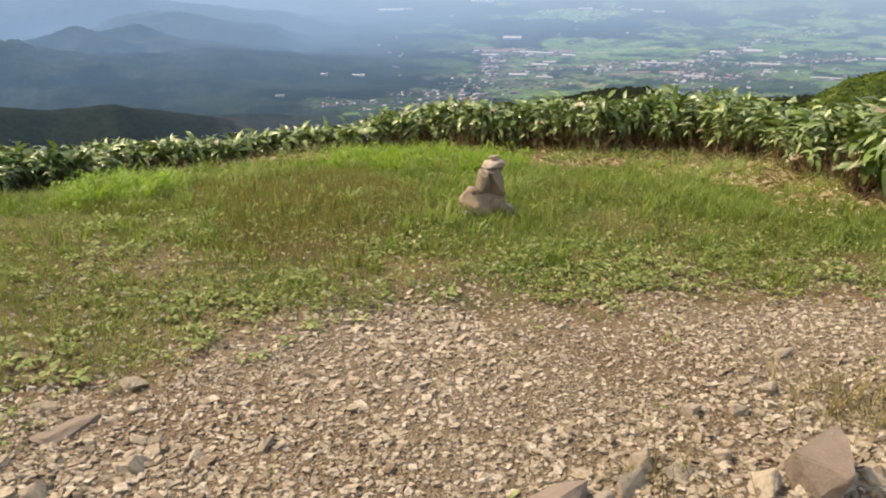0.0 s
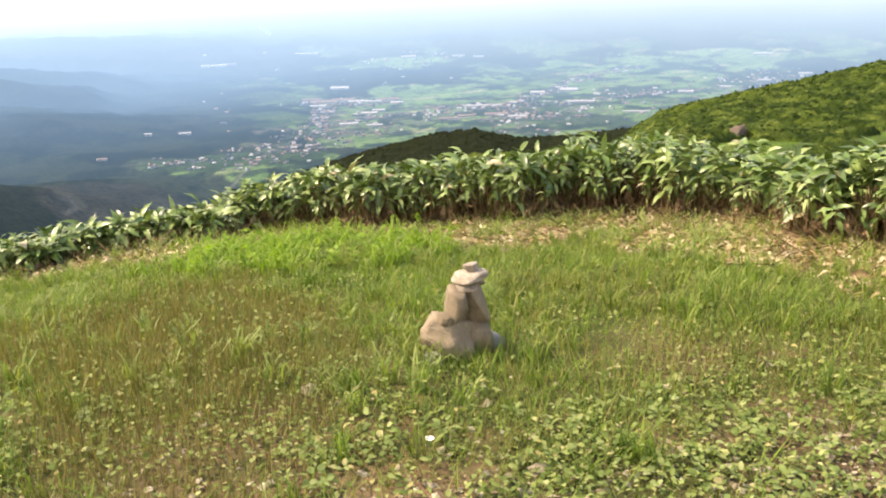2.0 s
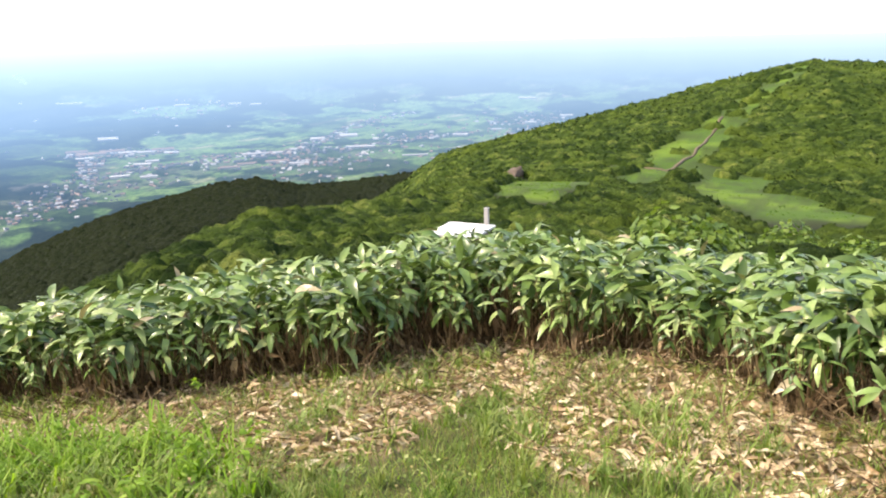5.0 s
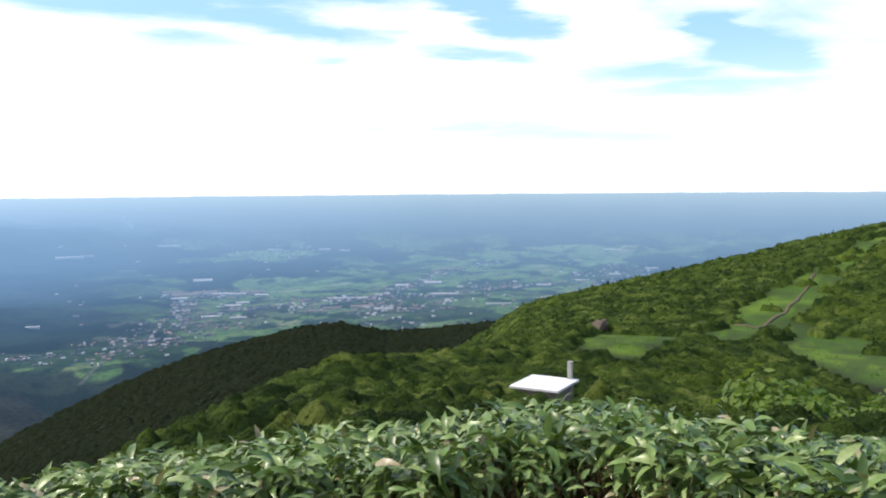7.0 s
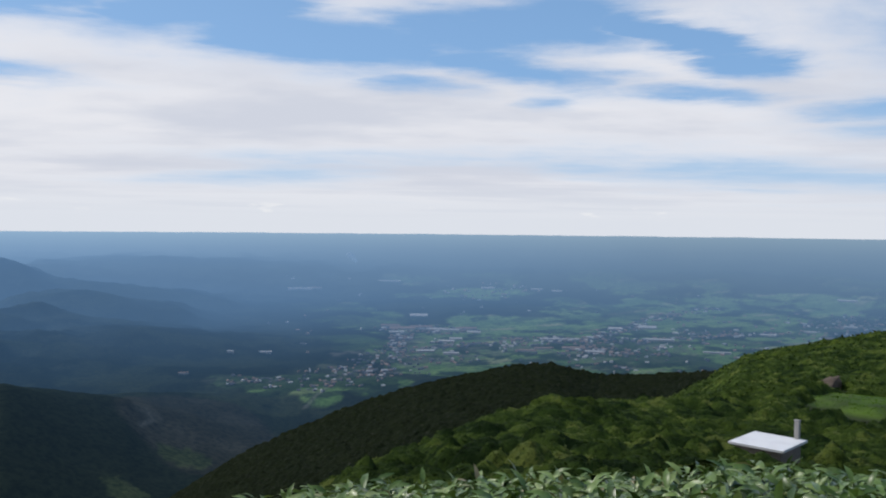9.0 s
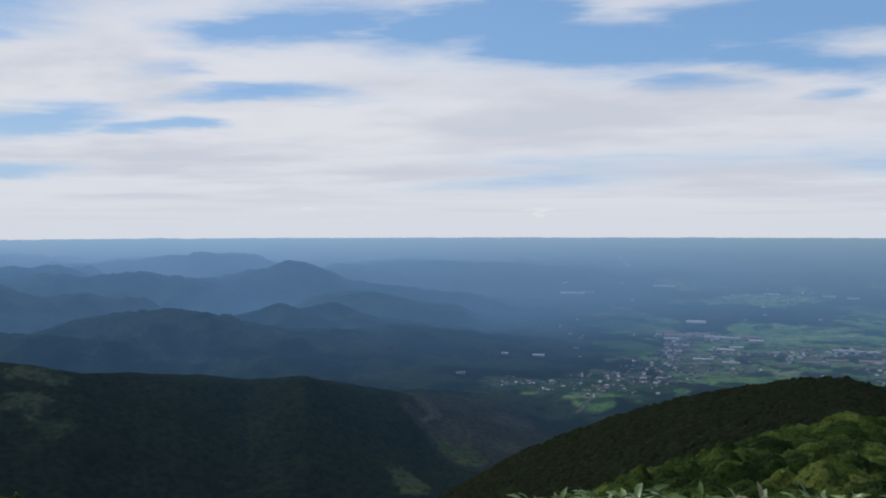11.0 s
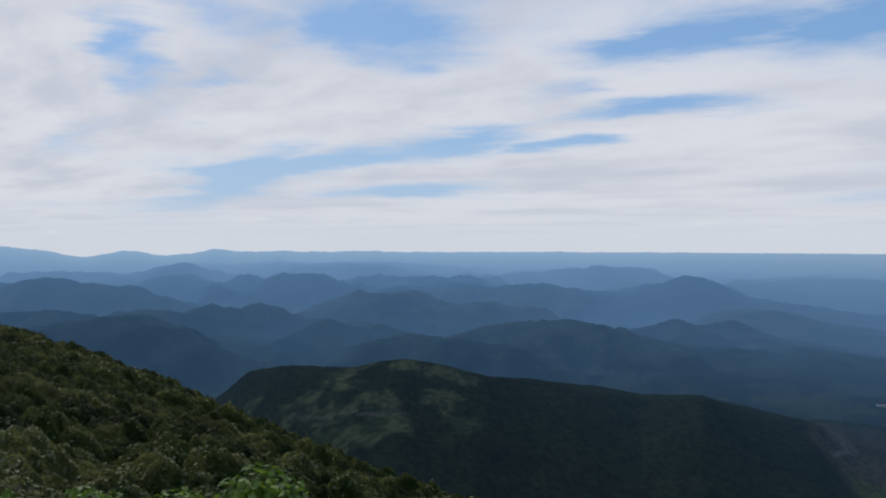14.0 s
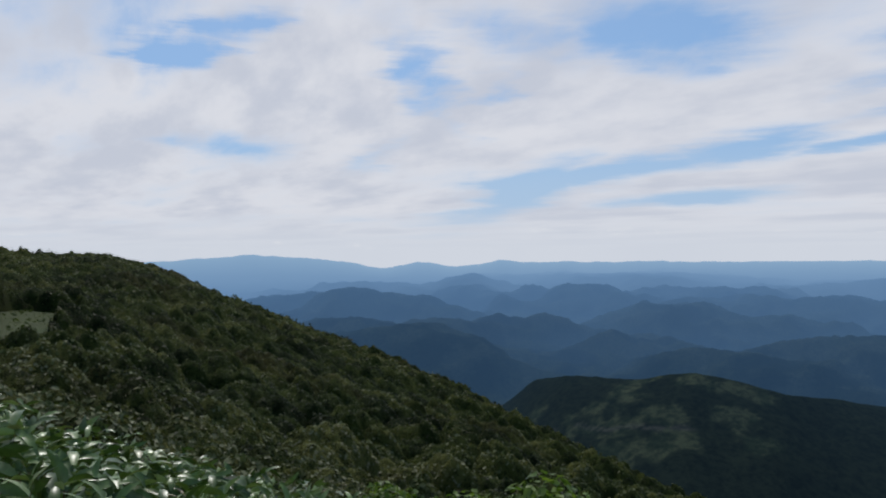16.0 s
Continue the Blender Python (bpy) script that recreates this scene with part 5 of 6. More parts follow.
gravel_bed()


# ---------------------------------------------------------------- grass and weeds
def inside(x, y):
    az, d = bearing(x, y)
    return d < rim(az)


def grass(name, n, lo, hi, width, mat, want, seed, label, x0=-4.6, x1=4.2, y0=2.0, y1=11.2, lean=1.5):
    r = np.random.default_rng(seed)
    x, y = r.uniform(x0, x1, n), r.uniform(y0, y1, n)
    keep = (r.random(n) < want(x, y)) & inside(x, y)
    x, y = x[keep], y[keep]
    n = len(x)
    t = np.array([(0, -0.5, 0), (0, 0.5, 0), (0.42, 0.12, 0.85), (0.42, -0.12, 0.85)])
    f = np.array([(0, 1, 2, 3)])
    tall = (lo + (hi - lo) * r.random(n) ** 1.5) * (0.45 + 1.1 * soft_noise(x, y, 0.7, seed))
    ln = tall * r.uniform(0.2, 1.0, n) * lean * 2
    s = np.stack([ln, np.full(n, width) * r.uniform(0.7, 1.3, n), tall], 1)
    z0 = np.zeros(n)
    v, f = scatter(t, f, np.stack([x, y, height(x, y) - 0.005], 1), turns(r.uniform(0, 6.28, n), z0, z0), s)
    return tagged(new(name, mesh_of(name, v, f, mat, False)), label, "grass", kind="stuff")


def fresh_patch(x, y):
    a = np.exp(-((x + 0.25) / 1.2) ** 2 - ((y - 8.55) / 0.9) ** 2) + 0.8 * np.exp(-((x + 2.5) / 0.55) ** 2 - ((y - 6.6) / 1.2) ** 2)
    return step(a + 0.5 * (soft_noise(x, y, 0.6, 91) - 0.5), 0.35, 0.55)


def lawn(x, y):
    bare = step(soft_noise(x, y, 0.55, 44, 4), 0.70, 0.54)
    fringe = step((y - np.interp(x, GRAVEL_X, GRAVEL_Y) + 0.8 * (soft_noise(x, y, 0.6, 48) - 0.5)) / border(x), 0.0, 1.0)
    return (1 - gravel(x, y)) * (0.45 + 0.55 * bare) * (1 - 0.35 * step(y, 5.8, 4.9) * step(soft_noise(x, y, 0.55, 44, 4), 0.46, 0.58)) * (1 - 0.72 * litter(x, y)) * (0.16 + 0.84 * fringe) * (1 - 0.3 * sandy(x, y))


grass("grass", 330000, 0.025, 0.095, 0.0042, M_GRASS, lambda x, y: lawn(x, y) * (1 - 0.5 * sorrel(x, y)), 601, "patchy green and browning meadow grass")
grass("grass", 70000, 0.04, 0.13, 0.006, M_FRESH, lambda x, y: np.maximum(0.5 * fresh_patch(x, y), 0.16 * lawn(x, y) * (1 - sorrel(x, y))), 602, "lush bright green grass patch")
grass("grass", 160000, 0.05, 0.17, 0.0034, M_HEAD, lambda x, y: lawn(x, y) * np.maximum(1.0 * sorrel(x, y), 0.36 * step(soft_noise(x, y, 1.1, 92), 0.40, 0.58)), 603, "thin reddish brown grass heads", lean=0.6)
grass("grass", 24000, 0.06, 0.16, 0.0036, M_HEAD, lambda x, y: sorrel(x, y) * (0.4 + 0.9 * soft_noise(x, y, 0.3, 98)), 610, "thin reddish brown grass heads", -2.4, 0.3, 4.2, 7.8, 0.5)
grass("grass", 60000, 0.04, 0.19, 0.006, M_FRESH, lambda x, y: 0.95 * litter(x, y) * step(soft_noise(x, y, 0.6, 93), 0.36, 0.58), 604, "sparse grass tufts growing through dead leaves")
grass("grass", 30000, 0.05, 0.2, 0.004, M_LITTER, lambda x, y: 0.5 * litter(x, y), 606, "dry brown grass among the dead leaves", lean=1.0)


grass("grass", 60000, 0.03, 0.12, 0.005, M_GRASS, lambda x, y: (1 - 0.93 * gravel(x, y)) * 0.8, 607, "patchy green and browning meadow grass", -6.0, 5.0, -4.0, 2.0)


grass("grass", 1500, 0.05, 0.13, 0.005, M_GRASS, lambda x, y: step(np.hypot((x - 0.28) / 0.23, (y - 5.50) / 0.19), 1.3, 0.95) * step(np.hypot(x - 0.28, y - 5.5), 0.06, 0.12), 609, "grass grown up round the cairn's foot", -0.1, 0.66, 5.15, 5.85, 0.7)


def arching(name, x, y, k, lo, hi, width, mat, seed, label, lean=(0.4, 0.9), loose=0.02):
    """Tufts of long blades that arch over on all sides."""
    r = np.random.default_rng(seed)
    grown = np.repeat(r.uniform(0.55, 1.15, len(x)), k)
    x, y = np.repeat(x, k), np.repeat(y, k)
    n = len(x)
    t = np.array([(0, -0.5, 0), (0, 0.5, 0), (0.3, 0.45, 0.62), (0.3, -0.45, 0.62), (0.75, 0.3, 0.85), (0.75, -0.3, 0.85), (1.15, 0.04, 0.66), (1.15, -0.04, 0.66)])
    f = np.array([(0, 1, 2, 3), (3, 2, 4, 5), (5, 4, 6, 7)])
    tall = r.uniform(lo, hi, n) * grown
    s = np.stack([tall * r.uniform(*lean, n), width * r.uniform(0.7, 1.3, n), tall], 1)
    z0 = np.zeros(n)
    v, f = scatter(t, f, np.stack([x + r.normal(0, loose, n), y + r.normal(0, loose, n), height(x, y) - 0.005], 1), turns(r.uniform(0, 6.28, n), z0, z0), s)
    tagged(new(name, mesh_of(name, v, f, mat, False)), label, "grass", kind="stuff")


def tufts():
    """Longer grass that stands out of the meadow."""
    r = np.random.default_rng(65)
    x, y = r.uniform(-3.8, 3.4, 4200), r.uniform(4.3, 10.2, 4200)
    keep = (r.random(4200) < lawn(x, y) * (0.12 + 0.5 * step(soft_noise(x, y, 0.9, 107), 0.45, 0.62)) * (1 - 0.8 * sorrel(x, y))) & inside(x, y)
    arching("grass", x[keep], y[keep], 20, 0.06, 0.17, 0.0055, M_GRASS, 651, "arching tufts of long green grass")
    x, y = r.uniform(-2.2, 2.9, 1600), r.uniform(4.8, 9.6, 1600)
    keep = (r.random(1600) < lawn(x, y) * 0.55 * step(soft_noise(x, y, 0.8, 108), 0.50, 0.64) * (1 - 0.8 * sorrel(x, y))) & inside(x, y)
    arching("grass", x[keep], y[keep], 22, 0.07, 0.18, 0.007, M_PALE, 652, "arching tufts of pale fresh grass")
    x, y = r.uniform(-3.4, 1.6, 2600), r.uniform(5.2, 10.4, 2600)
    keep = (r.random(2600) < fresh_patch(x, y) * (0.15 + 0.85 * step(soft_noise(x, y, 0.45, 109), 0.42, 0.56))) & inside(x, y)
    arching("grass", x[keep], y[keep], 20, 0.10, 0.25, 0.010, M_FRESH, 653, "lush bright green grass patch", (0.5, 1.2), 0.05)
    x, y = r.uniform(-3.6, 3.8, 3000), r.uniform(5.4, 11.4, 3000)
    keep = (r.random(3000) < litter(x, y) * 0.5 * step(soft_noise(x, y, 0.55, 110), 0.46, 0.60)) & inside(x, y)
    arching("grass", x[keep], y[keep], 14, 0.07, 0.20, 0.007, M_PALE, 654, "grass tufts growing through dead leaves", (0.5, 1.1))


tufts()
grass("grass", 7000, 0.05, 0.15, 0.005, M_HEAD, lambda x, y: np.exp(-((x - 1.55) / 0.22) ** 2 - ((y - 2.85) / 0.16) ** 2) + 0.7 * np.exp(-((x - 0.72) / 0.12) ** 2 - ((y - 2.42) / 0.15) ** 2), 605, "dry brownish grass beside the boulders", 0.3, 2.3, 2.0, 3.4)


def weeds():
    """Low broad-leaved herbs between gravel and meadow."""
    r = np.random.default_rng(66)
    n = 17000
    x, y = r.uniform(-4, 3.6, n), r.uniform(2.0, 9.5, n)
    edge = np.exp(-((y - np.interp(x, GRAVEL_X, GRAVEL_Y) - 0.65) / 0.6) ** 2)
    keep = (r.random(n) < np.maximum.reduce([0.9 * edge, 0.12 + 0 * x, 0.9 * np.exp(-((x + 1.3) / 0.8) ** 2 - ((y - 4.5) / 0.7) ** 2)]) * (1 - 0.9 * gravel(x, y)) * (1 - 0.7 * litter(x, y)) * step(soft_noise(x, y, 0.5, 94), 0.36, 0.52)) & inside(x, y)
    x, y = x[keep], y[keep]
    k = 7
    n = len(x) * k
    x, y = np.repeat(x, k), np.repeat(y, k)
    size = np.repeat(r.uniform(0.014, 0.036, n // k), k) * r.uniform(0.7, 1.2, n)
    q, f = blade(1.0, 0.55, 2, 0.25, 0.25)
    v, f = scatter(q, f, np.stack([x + r.normal(0, 0.025, n), y + r.normal(0, 0.025, n), height(x, y) + r.uniform(0.004, 0.05, n)], 1), turns(r.uniform(0, 6.28, n), r.uniform(-0.7, 0.2, n), r.normal(0, 0.3, n)), size)
    tagged(new("weeds", mesh_of("weeds", v, f, M_WEED)), "low broad-leaved weeds at the gravel's edge", "weeds", kind="stuff")


weeds()


def rosettes():
    """Pale broad-leaved plants, one beside the other over the thin soil along the gravel."""
    r = np.random.default_rng(70)
    n = 5200
    x, y = r.uniform(-3.2, 2.6, n), r.uniform(2.4, 5.6, n)
    over = y - np.interp(x, GRAVEL_X, GRAVEL_Y)
    want = np.maximum(step(over, -0.25, 0.15) * step(over, 1.5, 0.5) * np.interp(x, [-1.0, 0.8, 1.5], [1.0, 0.8, 0.5]), 1.3 * np.exp(-((x + 1.5) / 0.7) ** 2 - ((y - 4.5) / 0.9) ** 2))
    keep = (r.random(n) < 0.5 * want * step(soft_noise(x, y, 0.35, 113, 4), 0.42, 0.60)) & inside(x, y)
    x, y = x[keep], y[keep]
    k = 8
    turn = np.repeat(r.uniform(0, 6.28, len(x)), k) + np.tile(np.arange(k) * 2.4, len(x)) + r.normal(0, 0.3, len(x) * k)
    size = np.repeat(r.uniform(0.018, 0.042, len(x)), k) * r.uniform(0.7, 1.2, len(x) * k)
    x, y = np.repeat(x, k), np.repeat(y, k)
    n = len(x)
    off = size * r.uniform(0.1, 0.9, n)
    x, y = x + off * np.cos(turn), y + off * np.sin(turn)
    q, f = blade(1.0, 0.62, 3, 0.35, 0.22)
    v, f = scatter(q, f, np.stack([x, y, height(x, y) + r.uniform(0.008, 0.045, n)], 1), turns(turn, r.normal(-0.25, 0.25, n), r.normal(0, 0.3, n)), size)
    tagged(new("weeds", mesh_of("weeds", v, f, M_HERB)), "pale green broad-leaved herbs on thin soil", "weeds", kind="stuff")


rosettes()


def ground_leaves():
    """Tiny herb leaves that fill the meadow."""
    r = np.random.default_rng(68)
    n = 110000
    x, y = r.uniform(-4.2, 3.8, n), r.uniform(2.2, 10.4, n)
    keep = (r.random(n) < np.maximum(0.06 + 0.6 * step(soft_noise(x, y, 0.45, 96), 0.50, 0.66), 0.55 * sorrel(x, y)) * (1 - gravel(x, y)) * (1 - 0.75 * litter(x, y))) & inside(x, y)
    x, y = x[keep], y[keep]
    n = len(x)
    q = np.array([(-0.5, -0.3, 0), (0.25, -0.42, 0.04), (0.62, 0.05, -0.03), (-0.15, 0.45, 0.04)])
    v, f = scatter(q, [(0, 1, 2, 3)], np.stack([x, y, height(x, y) + r.uniform(0.003, 0.075, n)], 1), turns(r.uniform(0, 6.28, n), r.normal(0, 0.4, n), r.normal(0, 0.4, n)), r.uniform(0.009, 0.024, n))
    tagged(new("herbs", mesh_of("herbs", v, f, M_WEED, False)), "small green herb leaves mixed into the grass", "herbs", kind="stuff")


ground_leaves()


def leafy_herbs():
    """Knee-high herbs with leaves all the way up, in and round the fresh patch."""
    r = np.random.default_rng(69)
    n = 1500
    x, y = r.uniform(-3.4, 2.4, n), r.uniform(5.2, 10.4, n)
    keep = (r.random(n) < np.maximum(0.8 * fresh_patch(x, y) * step(soft_noise(x, y, 0.5, 111), 0.40, 0.55), 0.06 * lawn(x, y) * step(soft_noise(x, y, 0.7, 112), 0.48, 0.6) * step(y, 7.2, 8.0))) & inside(x, y)
    x, y = x[keep], y[keep]
    k = 16
    tall = np.repeat(r.uniform(0.08, 0.24, len(x)), k)
    x, y = np.repeat(x, k), np.repeat(y, k)
    n = len(x)
    q, f = blade(1.0, 0.36, 3, 0.4, 0.25)
    v, f = scatter(q, f, np.stack([x + r.normal(0, 0.02, n), y + r.normal(0, 0.02, n), height(x, y) + tall * r.uniform(0.25, 1.0, n)], 1), turns(r.uniform(0, 6.28, n), r.normal(-0.1, 0.35, n), r.normal(0, 0.4, n)), r.uniform(0.03, 0.075, n))
    tagged(new("herbs", mesh_of("herbs", v, f, M_FRESH)), "bright green leafy herbs beside the thicket", "herbs", kind="stuff")


leafy_herbs()


def dead_leaves():
    r = np.random.default_rng(67)
    n = 130000
    x, y = r.uniform(-4, 4.2, n), r.uniform(4.0, 11.6, n)
    az, d = bearing(x, y)
    keep = (r.random(n) < litter(x, y) * (0.25 + 0.9 * soft_noise(x, y, 0.4, 95))) & (d < rim(az) + 0.5)
    x, y = x[keep], y[keep]
    n = len(x)
    for k, (wide, droop, fold) in enumerate(((0.24, 0.35, 0.55), (0.34, 0.75, 0.9))):
        m = np.arange(n) % 2 == k
        q, f = blade(1.0, wide, 2, droop, fold)
        at = np.stack([x, y, height(x, y) + r.uniform(0.005, 0.055, n)], 1)[m]
        v, f = scatter(q, f, at, turns(r.uniform(0, 6.28, m.sum()), r.normal(-0.08, 0.3, m.sum()), r.normal(0, 0.7, m.sum())), 0.035 + 0.095 * r.random(m.sum()) ** 1.6)
        tagged(new("dead_leaves", mesh_of("dead_leaves", v, f, M_LITTER)), "pale dry bamboo leaf litter on the ground", "leaf litter", kind="stuff")
    t = np.array([(0, -0.5, 0), (0, 0.5, 0), (1, 0.4, 0), (1, -0.4, 0)])
    m3 = 4200
    k = r.choice(n, m3)
    s = np.stack([r.uniform(0.10, 0.36, m3), r.uniform(0.003, 0.006, m3), np.ones(m3)], 1)
    sv, sf = scatter(t, [(0, 1, 2, 3)], np.stack([x[k], y[k], height(x[k], y[k]) + r.uniform(0.01, 0.06, m3)], 1), turns(r.uniform(0, 6.28, m3), r.normal(-0.22, 0.25, m3), r.uniform(0, 3.1, m3)), s)
    # broken stalks that fan out of the thicket's foot
    az = r.uniform(-58, 24, 1500)
    d = rim(az) + r.uniform(-0.15, 0.35, 1500)
    px, py = polar(az, d)
    s = np.stack([r.uniform(0.12, 0.34, 1500), r.uniform(0.003, 0.007, 1500), np.ones(1500)], 1)
    fv, ff = scatter(t, [(0, 1, 2, 3)], np.stack([px, py, height(px, py) + r.uniform(0.0, 0.16, 1500)], 1), turns(np.radians(az - 90) + r.normal(0, 0.8, 1500), r.normal(-0.3, 0.35, 1500), r.uniform(0, 3.1, 1500)), s)
    sv, sf = join([(sv, sf), (fv, ff)])
    tagged(new("straw", mesh_of("straw", sv, sf, M_STALK, False)), "dry broken bamboo stalks lying in the litter", "straw", kind="stuff")


dead_leaves()


# ---------------------------------------------------------------- bamboo grass
def sasa_places(n, inner, outer, seed, az0=-66, az1=96):
    r = np.random.default_rng(seed)
    az = r.uniform(az0, az1, n)
    d = rim(az) + inner + (outer - inner) * r.random(n) ** 1.9
    x, y = polar(az, d)
    return x, y, az, d, r


def sasa_height(az, d):
    top = np.interp(az, [-66, -55, -51, -45, -40, -33, -26, -17, -8, -4, 1, 5, 10, 15, 26, 38, 50, 63, 75, 83, 96], [0.58, 0.44, 0.32, 0.16, 0.13, 0.17, 0.14, 0.05, -0.04, -0.02, -0.13, -0.26, -0.38, -0.45, -0.50, -0.40, -0.12, 0.22, 0.58, 0.88, 1.0])
    tall = np.clip(top - height(*polar(az, rim(az))), 0.32, 1.15) / 1.34
    return tall * np.interp(d - rim(az), [0, 0.3, 1.0, 3.0, 5.0], [0.9, 1.0, 1.0, 0.95, 0.9])


def bamboo_stand():
    """The thicket: thin stalks, each with a fan of broad leaves at the top."""
    x, y, az, d, r = sasa_places(4600, 0.1, 4.6, 71)
    far_left = (az > 58) & (r.random(len(az)) < 0.5)
    d = np.where(far_left, d + 3.5 * r.random(len(d)), d)
    x, y = polar(az, d)
    keep = (az < 58) | (r.random(len(az)) < 0.6)
    x, y, az, d = x[keep], y[keep], az[keep], d[keep]
    tall = sasa_height(az, d) * r.uniform(0.68, 1.2, len(x))
    z = height(x, y)
    k = 10
    n = len(x) * k
    rise = np.tile(np.linspace(0.0, 1.0, k), len(x))
    lift = 0.66 + 0.36 * rise + r.normal(0, 0.04, n)
    lx, ly, lz = np.repeat(x, k) + r.normal(0, 0.03, n), np.repeat(y, k) + r.normal(0, 0.03, n), np.repeat(z, k) + np.repeat(tall, k) * lift
    q, f = blade(1.0, 0.29, 3, 0.5, 0.3)
    v, f = scatter(q, f, np.stack([lx, ly, lz], 1), turns(r.uniform(0, 6.28, n), 0.5 - 0.8 * rise + r.normal(0, 0.45, n), r.normal(0, 1.0, n) * np.repeat(np.interp(az, [40, 60], [0.5, 0.95]), k)), r.uniform(0.11, 0.235, n))
    tagged(new("bamboo_grass", mesh_of("bamboo_grass", v, f, M_SASA)), "dense dwarf bamboo thicket with broad glossy leaves", "bamboo grass", kind="stuff")
    t = np.array([(-0.5, -0.3, 0), (0.5, -0.3, 0), (0, 0.6, 0), (-0.4, -0.25, 1), (0.4, -0.25, 1), (0, 0.5, 1)])
    tf = np.array([(0, 1, 4, 3), (1, 2, 5, 4), (2, 0, 3, 5)])
    x2, y2, az2, d2, r = sasa_places(15000, 0.0, 1.4, 72)
    tall2 = sasa_height(az2, d2) * r.uniform(0.55, 0.95, len(x2))
    s = np.stack([np.full(len(x2), 0.006), np.full(len(x2), 0.006), tall2], 1)
    v, f = scatter(t, tf, np.stack([x2, y2, height(x2, y2) - 0.02], 1), turns(r.uniform(0, 6.28, len(x2)), r.normal(0, 0.22, len(x2)), r.normal(0, 0.16, len(x2))), s)
    tagged(new("bamboo_stalks", mesh_of("bamboo_stalks", v, f, M_STALK)), "thin brown dry stalks under the bamboo leaves", "stalks", kind="stuff")


bamboo_stand()


def bamboo_behind():
    """The thicket goes on round the top, but for the way up."""
    x, y, az, d, r = sasa_places(1300, 0.1, 3.0, 75, 96, 294)
    keep = np.abs(az - 182) > 11
    x, y = x[keep], y[keep]
    k, m = 7, int(keep.sum())
    n = m * k
    tall = np.repeat(r.uniform(0.5, 0.8, m), k)
    q, f = blade(1.0, 0.31, 3, 0.45, 0.28)
    at = np.stack([np.repeat(x, k), np.repeat(y, k), np.repeat(height(x, y), k) + tall * r.uniform(0.45, 1.0, n)], 1)
    v, f = scatter(q, f, at, turns(r.uniform(0, 6.28, n), r.normal(0.1, 0.4, n), r.normal(0, 0.35, n)), r.uniform(0.16, 0.27, n))
    tagged(new("bamboo_grass", mesh_of("bamboo_grass", v, f, M_SASA)), "dense dwarf bamboo thicket with broad glossy leaves", "bamboo grass", kind="stuff")


bamboo_behind()


def hanging_leaves():
    """Dry leaves caught low on the stalks along the thicket's edge."""
    x, y, az, d, r = sasa_places(2600, 0.0, 0.6, 79, -66, 60)
    n = len(x)
    q, f = blade(1.0, 0.24, 3, 0.5, 0.5)
    z = height(x, y) + sasa_height(az, d) * r.uniform(0.05, 0.5, n)
    v, f = scatter(q, f, np.stack([x, y, z], 1), turns(r.uniform(0, 6.28, n), r.normal(0.8, 0.4, n), r.normal(0, 0.8, n)), r.uniform(0.09, 0.2, n))
    tagged(new("dead_leaves", mesh_of("dead_leaves", v, f, M_DRY)), "dry brown leaves hanging low on bamboo stalks", "leaf litter", kind="stuff")


hanging_leaves()


def sasa_plant(seed):
    """One dwarf bamboo: a stalk and its leaves; a metre tall, scaled when set."""
    r = random.Random(seed)
    p = new("bamboo_plant")
    bm = bmesh.new()
    bmesh.ops.create_cone(bm, segments=5, radius1=0.008, radius2=0.004, depth=1.0, matrix=Matrix.Translation((0, 0, 0.5)))
    part("stalk", bm, M_STALK, p)
    for i in range(8):
        ob = new("leaf", SASA_LEAF[r.randrange(3)])
        ob.parent = p
        h = 0.68 + 0.31 * i / 7
        ob.matrix_local = pose(r.gauss(0, 0.02), r.gauss(0, 0.02), h, r.gauss(0, 18), 30 - 46 * i / 7 + r.gauss(0, 18), i * 137 + r.gauss(0, 25)) @ Matrix.Diagonal((*[r.uniform(0.19, 0.32)] * 3, 1))
    return tagged(p, "dwarf bamboo with broad drooping green leaves", "bamboo plant", "bamboo plants along the thicket's edge")


SASA_LEAF = []
for i, (w, dr) in enumerate(((0.30, 0.45), (0.33, 0.65), (0.27, 0.35))):
    v, f = blade(1.0, w, 5, dr, 0.3)
    SASA_LEAF.append(mesh_of("leaf", v, f, M_SASA_OWN))
PLANTS = [sasa_plant(90 + i) for i in range(6)]
x, y, az, d, r = sasa_places(230, -0.15, 0.35, 73, -60, 92)
order = np.argsort(az)
for i, k in enumerate(order):
    tall = float(sasa_height(az[k], d[k]) * r.uniform(0.72, 1.14))
    m = pose(x[k], y[k], float(height(x[k], y[k])) - 0.02, r.normal(0, 11), r.normal(0, 11), r.uniform(0, 360))
    if i < 6:
        PLANTS[i].matrix_basis = m @ Matrix.Diagonal((tall, tall, tall, 1))
    else:
        ob = copy_thing(PLANTS[i % 6], m)
        ob.scale = (tall, tall, tall)


